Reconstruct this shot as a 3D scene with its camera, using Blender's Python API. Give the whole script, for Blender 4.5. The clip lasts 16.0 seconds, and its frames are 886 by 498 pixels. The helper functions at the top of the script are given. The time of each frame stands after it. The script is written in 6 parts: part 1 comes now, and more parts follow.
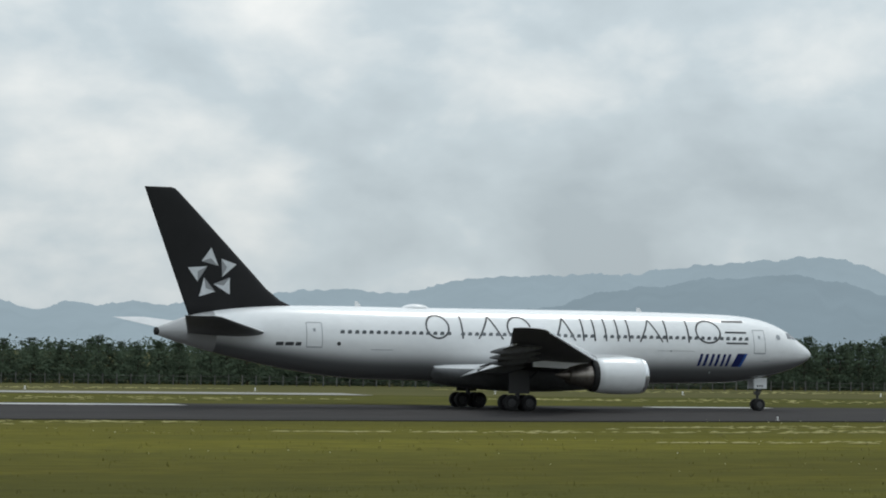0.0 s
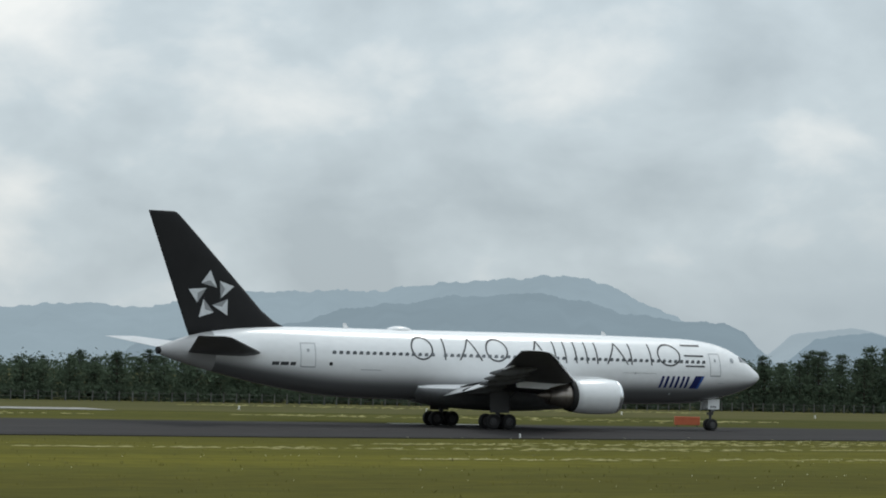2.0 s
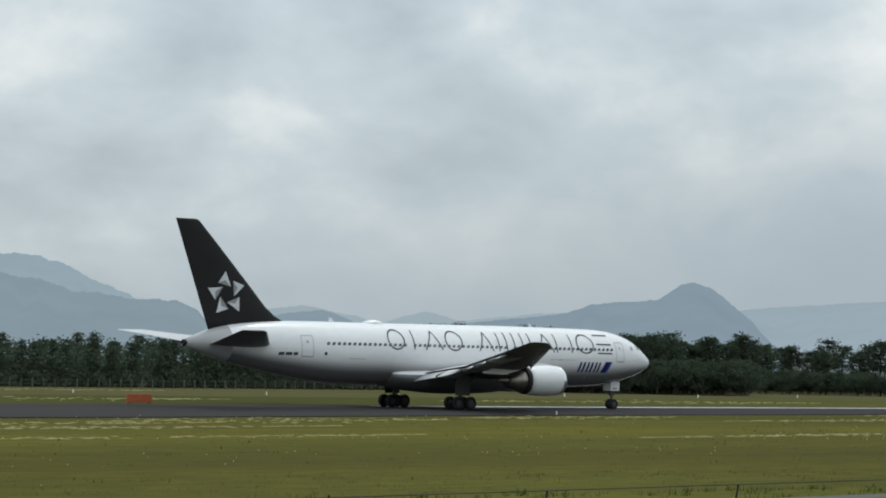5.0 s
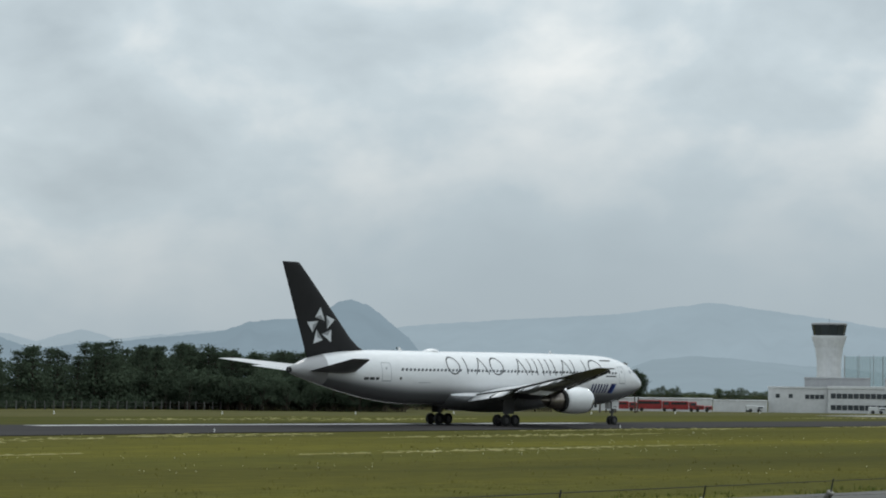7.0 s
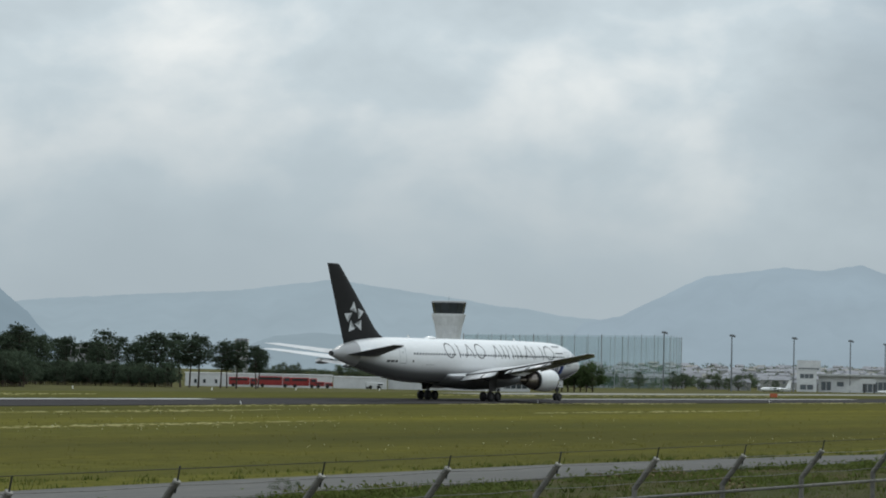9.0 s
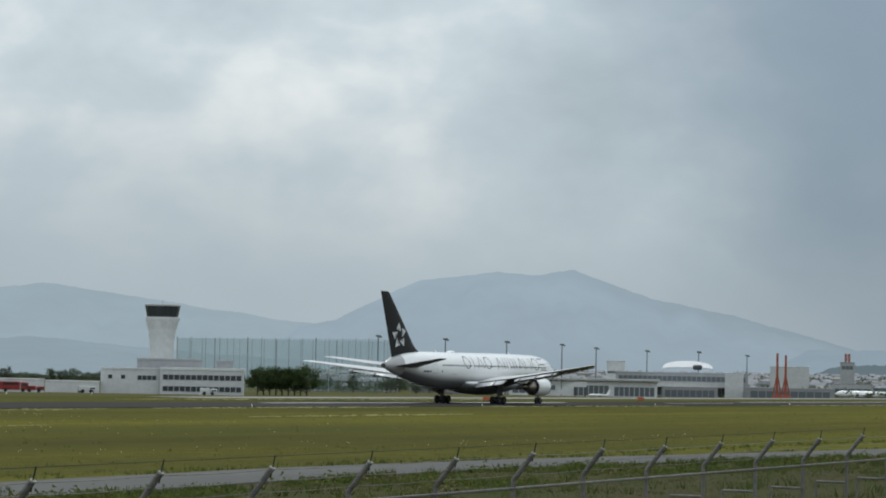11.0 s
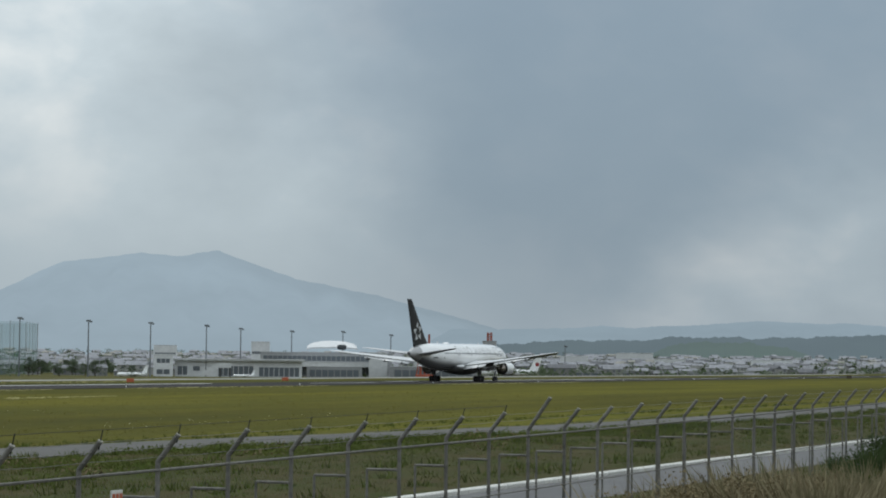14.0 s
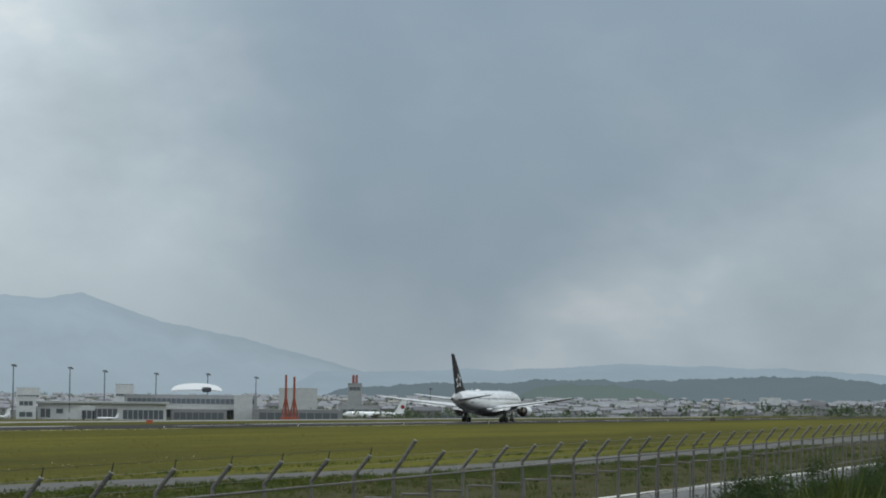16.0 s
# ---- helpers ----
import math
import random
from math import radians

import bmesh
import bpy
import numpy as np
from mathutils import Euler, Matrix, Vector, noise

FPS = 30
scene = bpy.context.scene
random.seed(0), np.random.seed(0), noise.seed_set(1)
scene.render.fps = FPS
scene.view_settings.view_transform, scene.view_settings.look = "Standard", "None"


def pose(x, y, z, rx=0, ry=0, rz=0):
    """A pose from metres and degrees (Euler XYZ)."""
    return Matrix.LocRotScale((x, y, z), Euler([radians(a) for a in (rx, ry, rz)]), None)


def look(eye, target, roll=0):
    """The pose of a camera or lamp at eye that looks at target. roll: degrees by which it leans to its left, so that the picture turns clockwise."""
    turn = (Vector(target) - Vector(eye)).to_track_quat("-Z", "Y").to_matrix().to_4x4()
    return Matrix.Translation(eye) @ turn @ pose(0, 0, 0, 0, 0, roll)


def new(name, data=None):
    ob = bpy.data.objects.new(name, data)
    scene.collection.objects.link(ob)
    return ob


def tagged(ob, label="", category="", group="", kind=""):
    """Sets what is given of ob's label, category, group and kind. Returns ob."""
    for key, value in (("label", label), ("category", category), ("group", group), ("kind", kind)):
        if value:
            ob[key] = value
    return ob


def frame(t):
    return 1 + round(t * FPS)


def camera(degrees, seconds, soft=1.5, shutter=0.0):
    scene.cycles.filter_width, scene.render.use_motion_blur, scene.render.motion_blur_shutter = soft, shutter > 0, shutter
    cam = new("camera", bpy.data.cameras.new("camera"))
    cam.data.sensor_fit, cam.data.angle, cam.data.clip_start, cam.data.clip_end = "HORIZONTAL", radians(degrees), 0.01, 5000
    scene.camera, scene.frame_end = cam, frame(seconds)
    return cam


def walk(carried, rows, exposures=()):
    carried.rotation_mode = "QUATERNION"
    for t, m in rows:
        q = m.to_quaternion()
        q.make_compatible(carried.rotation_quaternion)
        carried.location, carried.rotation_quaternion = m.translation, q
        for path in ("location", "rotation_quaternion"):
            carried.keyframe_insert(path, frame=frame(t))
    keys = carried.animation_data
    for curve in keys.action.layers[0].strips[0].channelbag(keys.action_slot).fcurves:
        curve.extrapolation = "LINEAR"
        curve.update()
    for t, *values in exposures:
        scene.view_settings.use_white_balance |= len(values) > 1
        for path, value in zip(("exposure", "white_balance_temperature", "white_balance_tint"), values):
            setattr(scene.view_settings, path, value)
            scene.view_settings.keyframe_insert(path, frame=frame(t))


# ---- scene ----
cam = camera(19.06, 16.0, soft=1.9)

# The eye stands still above a bank beside the airfield and pans after the airliner.
# x runs along the runway, y across the field, z up.
EYE = (0.0, 0.0, 4.5)
# seconds, heading from +y towards +x, tilt, roll, all in degrees
PAN = [
    (0, 22.438, 2.169, 0.908), (0.5, 23.905, 2.269, 0.884), (1, 25.352, 2.513, 0.942), (1.5, 26.592, 2.691, 1.206),
    (2, 27.943, 2.624, 1.384), (2.5, 29.666, 2.560, 1.433), (3, 31.565, 2.542, 1.482), (3.5, 33.584, 2.522, 1.496),
    (4, 35.820, 2.436, 1.291), (6.5, 45.205, 2.754, 0.90), (7, 47.224, 2.875, 0.739), (7.5, 49.568, 2.686, 0.828),
    (8, 51.870, 2.551, 1.036), (8.5, 53.615, 2.520, 1.068), (9, 55.416, 2.492, 1.162), (9.5, 57.215, 2.424, 1.537),
    (12, 64.027, 2.670, 0.558), (12.5, 65.347, 2.405, 0.512), (13, 67.155, 2.017, 0.419), (13.5, 68.606, 2.044, 0.488),
    (14, 69.329, 2.386, 0.632), (14.5, 69.816, 2.647, 0.729), (15, 70.304, 2.808, 0.843), (15.5, 71.022, 3.124, 0.793),
    (16, 72.237, 3.339, 0.628)]


def gaze(heading, tilt, roll):
    a, e = radians(heading), radians(tilt)
    way = Vector((math.sin(a) * math.cos(e), math.cos(a) * math.cos(e), math.sin(e)))
    return look(EYE, Vector(EYE) + way * 100, roll)


walk(cam, [(t, gaze(h, e, r)) for t, h, e, r in PAN])

# ---------------------------------------------------------------- world and light
SUN_AZ, SUN_EL = 60.0, 62.0          # heading from +y towards +x, height


def make_world():
    w = bpy.data.worlds.new("overcast_sky")
    scene.world = w
    w.use_nodes = True
    nt = w.node_tree
    n, l = nt.nodes, nt.links
    n.clear()
    out = n.new("ShaderNodeOutputWorld")
    bg = n.new("ShaderNodeBackground")
    l.new(bg.outputs[0], out.inputs[0])
    sky = n.new("ShaderNodeTexSky")
    sky.sky_type = "NISHITA"
    sky.sun_disc = False
    sky.sun_elevation = radians(SUN_EL)
    sky.sun_rotation = radians(SUN_AZ)
    skyk = n.new("ShaderNodeMix")
    skyk.data_type = "RGBA"
    skyk.blend_type = "MULTIPLY"
    skyk.inputs[0].default_value = 1.0
    l.new(sky.outputs[0], skyk.inputs[6])
    skyk.inputs[7].default_value = (0.10, 0.10, 0.10, 1)
    co = n.new("ShaderNodeTexCoord")

    def noise_of(scale, loc, size, detail, rough, dist=0.0):
        mp = n.new("ShaderNodeMapping")
        mp.inputs["Scale"].default_value = scale
        mp.inputs["Location"].default_value = loc
        l.new(co.outputs["Generated"], mp.inputs[0])
        t = n.new("ShaderNodeTexNoise")
        t.inputs["Scale"].default_value = size
        t.inputs["Detail"].default_value = detail
        t.inputs["Roughness"].default_value = rough
        t.inputs["Distortion"].default_value = dist
        l.new(mp.outputs[0], t.inputs[0])
        return t.outputs[0]

    def maths(op, a, b=None, clamp=False):
        m = n.new("ShaderNodeMath")
        m.operation = op
        m.use_clamp = clamp
        for k, v in enumerate((a, b)):
            if v is None:
                continue
            if isinstance(v, (int, float)):
                m.inputs[k].default_value = v
            else:
                l.new(v, m.inputs[k])
        return m.outputs[0]

    big = noise_of((1, 1, 1.7), (0.3, 1.7, 0.1), 4.6, 5, 0.55, 0.25)
    fine = noise_of((1, 1, 1.6), (2.1, 0.4, 0.0), 15.0, 6, 0.5, 0.15)
    mix = maths("ADD", maths("MULTIPLY", big, 0.55), maths("MULTIPLY", fine, 0.45))
    ramp = n.new("ShaderNodeValToRGB")
    e = ramp.color_ramp.elements
    e[0].position, e[0].color = 0.38, (0.44, 0.51, 0.55, 1)
    e[1].position, e[1].color = 0.63, (0.87, 0.89, 0.875, 1)
    m = e.new(0.5)
    m.color = (0.565, 0.645, 0.685, 1)
    l.new(mix, ramp.inputs[0])
    # the shower cloud that hangs over the far end of the field
    dot = n.new("ShaderNodeVectorMath")
    dot.operation = "DOT_PRODUCT"
    l.new(co.outputs["Generated"], dot.inputs[0])
    a, el = radians(78), radians(8)
    dot.inputs[1].default_value = (math.sin(a) * math.cos(el), math.cos(a) * math.cos(el), math.sin(el))
    near = n.new("ShaderNodeMapRange")
    near.interpolation_type = "SMOOTHSTEP"
    near.inputs[1].default_value, near.inputs[2].default_value = 0.957, 0.991
    near.inputs[3].default_value, near.inputs[4].default_value = 0.0, 1.0
    wob = maths("ADD", dot.outputs["Value"], maths("MULTIPLY", maths("SUBTRACT", big, 0.5), 0.055))
    l.new(wob, near.inputs[0])
    dark = n.new("ShaderNodeMix")
    dark.data_type = "RGBA"
    # and the brighter break below its edge
    dot2 = n.new("ShaderNodeVectorMath")
    dot2.operation = "DOT_PRODUCT"
    l.new(co.outputs["Generated"], dot2.inputs[0])
    a, el = radians(88), radians(-13)
    dot2.inputs[1].default_value = (math.sin(a) * math.cos(el), math.cos(a) * math.cos(el), math.sin(el))
    gap = n.new("ShaderNodeMapRange")
    gap.interpolation_type = "SMOOTHSTEP"
    gap.inputs[1].default_value, gap.inputs[2].default_value = 0.929, 0.949
    gap.inputs[3].default_value, gap.inputs[4].default_value = 1.0, 0.58
    l.new(maths("ADD", dot2.outputs["Value"], maths("MULTIPLY", maths("SUBTRACT", big, 0.5), 0.02)), gap.inputs[0])
    l.new(maths("MULTIPLY", maths("MULTIPLY", near.outputs[0], 0.88), gap.outputs[0]), dark.inputs[0])
    l.new(ramp.outputs[0], dark.inputs[6])
    dark.inputs[7].default_value = (0.20, 0.273, 0.345, 1)
    # rain haze low over the mountains behind the field
    dot3 = n.new("ShaderNodeVectorMath")
    dot3.operation = "DOT_PRODUCT"
    l.new(co.outputs["Generated"], dot3.inputs[0])
    a, el = radians(52), radians(-35)
    dot3.inputs[1].default_value = (math.sin(a) * math.cos(el), math.cos(a) * math.cos(el), math.sin(el))
    veil = n.new("ShaderNodeMapRange")
    veil.interpolation_type = "SMOOTHSTEP"
    veil.inputs[1].default_value, veil.inputs[2].default_value = 0.738, 0.800
    veil.inputs[3].default_value, veil.inputs[4].default_value = 0.0, 0.85
    l.new(maths("ADD", dot3.outputs["Value"], maths("MULTIPLY", maths("SUBTRACT", big, 0.5), 0.02)), veil.inputs[0])
    hazy = n.new("ShaderNodeMix")
    hazy.data_type = "RGBA"
    l.new(veil.outputs[0], hazy.inputs[0])
    l.new(dark.outputs[2], hazy.inputs[6])
    hazy.inputs[7].default_value = (0.40, 0.48, 0.535, 1)
    # an overcast sky is brightest overhead
    sep = n.new("ShaderNodeSeparateXYZ")
    l.new(co.outputs["Generated"], sep.inputs[0])
    rise = maths("ADD", maths("MULTIPLY", maths("MAXIMUM", sep.outputs[2], 0.0), 1.0), 0.92)
    both = n.new("ShaderNodeMix")
    both.data_type = "RGBA"
    both.inputs[0].default_value = 0.95
    l.new(skyk.outputs[2], both.inputs[6])
    l.new(hazy.outputs[2], both.inputs[7])
    l.new(both.outputs[2], bg.inputs[0])
    l.new(rise, bg.inputs[1])


make_world()
sun = new("sun", bpy.data.lights.new("sun", "SUN"))
sun.data.energy, sun.data.angle, sun.data.color = 0.75, radians(14), (1.0, 0.97, 0.92)
_a, _e = radians(SUN_AZ), radians(SUN_EL)
sun.matrix_world = look(Vector((math.sin(_a) * math.cos(_e), math.cos(_a) * math.cos(_e), math.sin(_e))) * 200, (0, 0, 0))


# ---------------------------------------------------------------- materials
def material(name, base, rough=0.8, metal=0.0, second=None, scale=1.0, stretch=(1, 1, 1), detail=5, third=None,
             scale2=12.0, bump=0.0, amount=1.0, rand=0.0, spec=0.3, coat=0.0, emit=None, emit_k=0.0):
    """A surface with broad and fine variation in object space."""
    m = bpy.data.materials.new(name)
    m.use_nodes = True
    nt = m.node_tree
    n, l = nt.nodes, nt.links
    b = n["Principled BSDF"]
    b.inputs["Roughness"].default_value = rough
    b.inputs["Metallic"].default_value = metal
    b.inputs["Specular IOR Level"].default_value = spec
    b.inputs["Coat Weight"].default_value = coat
    b.inputs["Base Color"].default_value = (*base, 1)
    if emit:
        b.inputs["Emission Color"].default_value = (*emit, 1)
        b.inputs["Emission Strength"].default_value = emit_k
    if second is None:
        return m
    co = n.new("ShaderNodeTexCoord")
    mp = n.new("ShaderNodeMapping")
    mp.inputs["Scale"].default_value = stretch
    l.new(co.outputs["Object"], mp.inputs[0])

    mp2 = n.new("ShaderNodeMapping")
    mp2.inputs["Scale"].default_value = [v ** 0.4 for v in stretch]
    l.new(co.outputs["Object"], mp2.inputs[0])

    def tex(s, d, mp):
        t = n.new("ShaderNodeTexNoise")
        t.inputs["Scale"].default_value = s
        t.inputs["Detail"].default_value = d
        t.inputs["Roughness"].default_value = 0.6
        l.new(mp.outputs[0], t.inputs[0])
        r = n.new("ShaderNodeMapRange")
        r.inputs[1].default_value, r.inputs[2].default_value = 0.35, 0.65
        l.new(t.outputs[0], r.inputs[0])
        return t, r.outputs[0]

    t1, f1 = tex(scale, detail, mp)
    t2, f2 = tex(scale2, 8, mp2)
    k = n.new("ShaderNodeMath")
    k.operation = "MULTIPLY"
    k.inputs[1].default_value = amount
    l.new(f1, k.inputs[0])
    mix = n.new("ShaderNodeMix")
    mix.data_type = "RGBA"
    l.new(k.outputs[0], mix.inputs[0])
    mix.inputs[6].default_value, mix.inputs[7].default_value = (*base, 1), (*second, 1)
    last = mix.outputs[2]
    if third:
        k2 = n.new("ShaderNodeMath")
        k2.operation = "MULTIPLY"
        k2.inputs[1].default_value = amount * 0.6
        l.new(f2, k2.inputs[0])
        mix2 = n.new("ShaderNodeMix")
        mix2.data_type = "RGBA"
        l.new(k2.outputs[0], mix2.inputs[0])
        l.new(last, mix2.inputs[6])
        mix2.inputs[7].default_value = (*third, 1)
        last = mix2.outputs[2]
    if rand:
        info = n.new("ShaderNodeObjectInfo")
        hsv = n.new("ShaderNodeHueSaturation")
        rr = n.new("ShaderNodeMapRange")
        rr.inputs[3].default_value, rr.inputs[4].default_value = 1 - rand, 1 + rand
        l.new(info.outputs["Random"], rr.inputs[0])
        l.new(rr.outputs[0], hsv.inputs["Value"])
        l.new(last, hsv.inputs["Color"])
        last = hsv.outputs[0]
    l.new(last, b.inputs["Base Color"])
    if bump:
        bp = n.new("ShaderNodeBump")
        bp.inputs["Strength"].default_value = min(1.0, bump)
        bp.inputs["Distance"].default_value = 0.1
        l.new(t2.outputs[0], bp.inputs["Height"])
        l.new(bp.outputs[0], b.inputs["Normal"])
    return m


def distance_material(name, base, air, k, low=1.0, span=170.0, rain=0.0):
    """Far hills: their own woods, with the haze of kilometres of air painted in as emission, scaled by low at the feet.
    """
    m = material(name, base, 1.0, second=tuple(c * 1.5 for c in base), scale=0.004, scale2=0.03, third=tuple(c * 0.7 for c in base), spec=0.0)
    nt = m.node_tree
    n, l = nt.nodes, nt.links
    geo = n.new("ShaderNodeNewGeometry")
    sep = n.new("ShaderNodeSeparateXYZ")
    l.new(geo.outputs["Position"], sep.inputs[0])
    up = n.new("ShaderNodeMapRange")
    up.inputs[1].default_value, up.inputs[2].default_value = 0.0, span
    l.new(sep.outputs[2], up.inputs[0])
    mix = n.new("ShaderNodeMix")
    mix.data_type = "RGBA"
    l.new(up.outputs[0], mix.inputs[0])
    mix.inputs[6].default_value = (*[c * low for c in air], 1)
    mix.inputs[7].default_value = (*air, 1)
    # noise in the emission paints lighter and darker folds on the slopes
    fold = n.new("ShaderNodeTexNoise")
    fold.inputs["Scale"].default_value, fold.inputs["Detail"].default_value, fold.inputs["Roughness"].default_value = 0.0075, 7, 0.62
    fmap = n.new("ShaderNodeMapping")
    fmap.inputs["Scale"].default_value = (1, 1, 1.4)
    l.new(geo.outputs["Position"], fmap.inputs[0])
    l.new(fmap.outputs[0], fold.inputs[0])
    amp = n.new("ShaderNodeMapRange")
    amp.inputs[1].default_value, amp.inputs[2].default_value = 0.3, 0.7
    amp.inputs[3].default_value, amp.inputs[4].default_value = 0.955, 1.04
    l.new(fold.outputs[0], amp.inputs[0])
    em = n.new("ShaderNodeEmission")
    # the painted haze is dimmed eastwards, towards the shower
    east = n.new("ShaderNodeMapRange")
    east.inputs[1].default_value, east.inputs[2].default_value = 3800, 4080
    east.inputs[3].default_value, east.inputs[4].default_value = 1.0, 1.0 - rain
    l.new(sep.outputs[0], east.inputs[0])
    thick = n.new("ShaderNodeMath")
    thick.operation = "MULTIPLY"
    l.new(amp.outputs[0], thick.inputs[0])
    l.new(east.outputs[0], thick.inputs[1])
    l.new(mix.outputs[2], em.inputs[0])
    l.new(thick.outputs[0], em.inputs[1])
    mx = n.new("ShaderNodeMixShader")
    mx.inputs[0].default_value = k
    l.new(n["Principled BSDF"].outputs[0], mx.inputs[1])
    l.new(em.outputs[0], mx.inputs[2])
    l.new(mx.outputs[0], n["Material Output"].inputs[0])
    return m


# field grass: long bands of dry, flowering and fresh growth along the runway
M_GRASS = material("field_grass", (0.062, 0.063, 0.016), 0.95, second=(0.112, 0.105, 0.019), scale=0.07, stretch=(0.14, 1, 1), detail=8,
                   third=(0.046, 0.046, 0.012), scale2=0.9, bump=0.4, spec=0.02)


def growth_bands(m):
    """Belts of different growth across the field: flowering by the road, brown-olive in the middle, fresh by the runway."""
    n, l = m.node_tree.nodes, m.node_tree.links
    b = n["Principled BSDF"]
    old = b.inputs["Base Color"].links[0].from_socket
    co = n.new("ShaderNodeTexCoord")
    sep = n.new("ShaderNodeSeparateXYZ")
    l.new(co.outputs["Object"], sep.inputs[0])
    mp = n.new("ShaderNodeMapping")
    mp.inputs["Scale"].default_value = (0.25, 1, 1)
    l.new(co.outputs["Object"], mp.inputs[0])
    t = n.new("ShaderNodeTexNoise")
    t.inputs["Scale"].default_value, t.inputs["Detail"].default_value = 0.05, 6
    t.inputs["Roughness"].default_value = 0.65
    l.new(mp.outputs[0], t.inputs[0])
    sway = n.new("ShaderNodeMath")
    sway.operation = "MULTIPLY_ADD"
    sway.inputs[1].default_value = 52.0
    l.new(t.outputs[0], sway.inputs[0])
    l.new(sep.outputs[1], sway.inputs[2])
    unit = n.new("ShaderNodeMapRange")
    unit.inputs[1].default_value, unit.inputs[2].default_value = 80.0, 200.0
    l.new(sway.outputs[0], unit.inputs[0])
    ramp = n.new("ShaderNodeValToRGB")
    e = ramp.color_ramp.elements
    e[0].position, e[0].color = 0.06, (1.22, 1.22, 1.05, 1)
    e[1].position, e[1].color = 1.0, (0.88, 0.90, 0.95, 1)
    for pos, c in ((0.13, (1.08, 1.06, 1.0)), (0.19, (0.94, 0.92, 0.90)), (0.33, (0.93, 0.89, 0.87)), (0.43, (1.08, 1.06, 1.0)), (0.58, (1.28, 1.22, 1.0)), (0.74, (1.10, 1.06, 0.98)), (0.88, (0.92, 0.91, 0.92))):
        e.new(pos).color = (*c, 1)
    l.new(unit.outputs[0], ramp.inputs[0])
    mix = n.new("ShaderNodeMix")
    mix.data_type, mix.blend_type = "RGBA", "MULTIPLY"
    mix.inputs[0].default_value = 1.0
    l.new(old, mix.inputs[6])
    l.new(ramp.outputs[0], mix.inputs[7])
    l.new(mix.outputs[2], b.inputs["Base Color"])


growth_bands(M_GRASS)
M_ROUGH_GRASS = material("bank_grass", (0.044, 0.060, 0.016), 0.95, second=(0.076, 0.064, 0.030), scale=0.30, stretch=(0.5, 1, 1),
                         third=(0.040, 0.030, 0.018), scale2=1.3, bump=0.8, spec=0.03)
M_FAR_GRASS = material("far_grass", (0.064, 0.062, 0.024), 0.95, second=(0.120, 0.104, 0.046), scale=0.04, stretch=(0.15, 1, 1), third=(0.055, 0.064, 0.02), scale2=0.5, spec=0.02)
M_ASPHALT = material("runway_asphalt", (0.033, 0.030, 0.030), 0.95, second=(0.047, 0.043, 0.042), scale=0.08, stretch=(0.1, 1, 1),
                     third=(0.026, 0.026, 0.026), scale2=0.7, bump=0.15, spec=0.06)
M_ROAD = material("grey_road", (0.108, 0.106, 0.100), 0.95, spec=0.05, second=(0.140, 0.136, 0.127), scale=0.15, stretch=(0.2, 1, 1), third=(0.09, 0.09, 0.09), scale2=1.5, bump=0.2)
M_LANE = material("dark_lane", (0.10, 0.10, 0.105), 0.9, second=(0.14, 0.14, 0.14), scale=0.2, third=(0.08, 0.08, 0.08), scale2=1.5)
M_KERB = material("white_kerb_paint", (0.56, 0.56, 0.53), 0.85, second=(0.55, 0.55, 0.52), scale=0.5, third=(0.45, 0.44, 0.42), scale2=4, rand=0.1)
M_STRAW = material("dry_field_grass", (0.26, 0.235, 0.10), 0.95, second=(0.15, 0.14, 0.035), scale=0.25, stretch=(0.2, 1, 1), third=(0.32, 0.30, 0.17), scale2=1.2, spec=0.05)
M_PALE = material("pale_concrete", (0.26, 0.255, 0.235), 0.95, second=(0.34, 0.33, 0.31), scale=0.3, stretch=(0.2, 1, 1), third=(0.18, 0.175, 0.15), scale2=0.8, spec=0.08)
M_LINE = material("runway_marking", (0.62, 0.62, 0.60), 0.8, second=(0.45, 0.45, 0.44), scale=0.3, stretch=(0.1, 1, 1), third=(0.3, 0.3, 0.3), scale2=1.2)
M_WHITE = material("white_gloss_paint", (0.80, 0.81, 0.82), 0.22, second=(0.74, 0.75, 0.76), scale=0.25, stretch=(0.3, 1, 1), third=(0.70, 0.71, 0.72), scale2=2.0, spec=0.5, coat=0.4)
# grey stands in for shade under the fairing; also plain paint on parked engines
M_SHADE_GREY = material("shade_grey_paint", (0.20, 0.205, 0.21), 0.4, second=(0.15, 0.155, 0.16), scale=0.5, third=(0.11, 0.11, 0.115), scale2=2.5, spec=0.4)


def paint_and_shade(m, belly, cone):
    """White upper body, grey belly with shade painted in as a soft dark ramp, and the bare grey tail cone."""
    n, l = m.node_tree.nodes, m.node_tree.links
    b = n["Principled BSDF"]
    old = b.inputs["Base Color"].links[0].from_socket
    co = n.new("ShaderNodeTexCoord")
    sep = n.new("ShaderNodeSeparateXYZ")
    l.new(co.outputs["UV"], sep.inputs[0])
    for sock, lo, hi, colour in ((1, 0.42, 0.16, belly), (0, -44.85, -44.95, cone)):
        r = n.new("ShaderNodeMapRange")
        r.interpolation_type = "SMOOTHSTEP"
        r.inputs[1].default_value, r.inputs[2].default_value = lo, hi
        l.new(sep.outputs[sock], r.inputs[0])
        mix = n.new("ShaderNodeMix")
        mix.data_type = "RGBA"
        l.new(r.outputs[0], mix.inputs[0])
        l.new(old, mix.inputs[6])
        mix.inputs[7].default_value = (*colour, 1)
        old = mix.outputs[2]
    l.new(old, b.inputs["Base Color"])


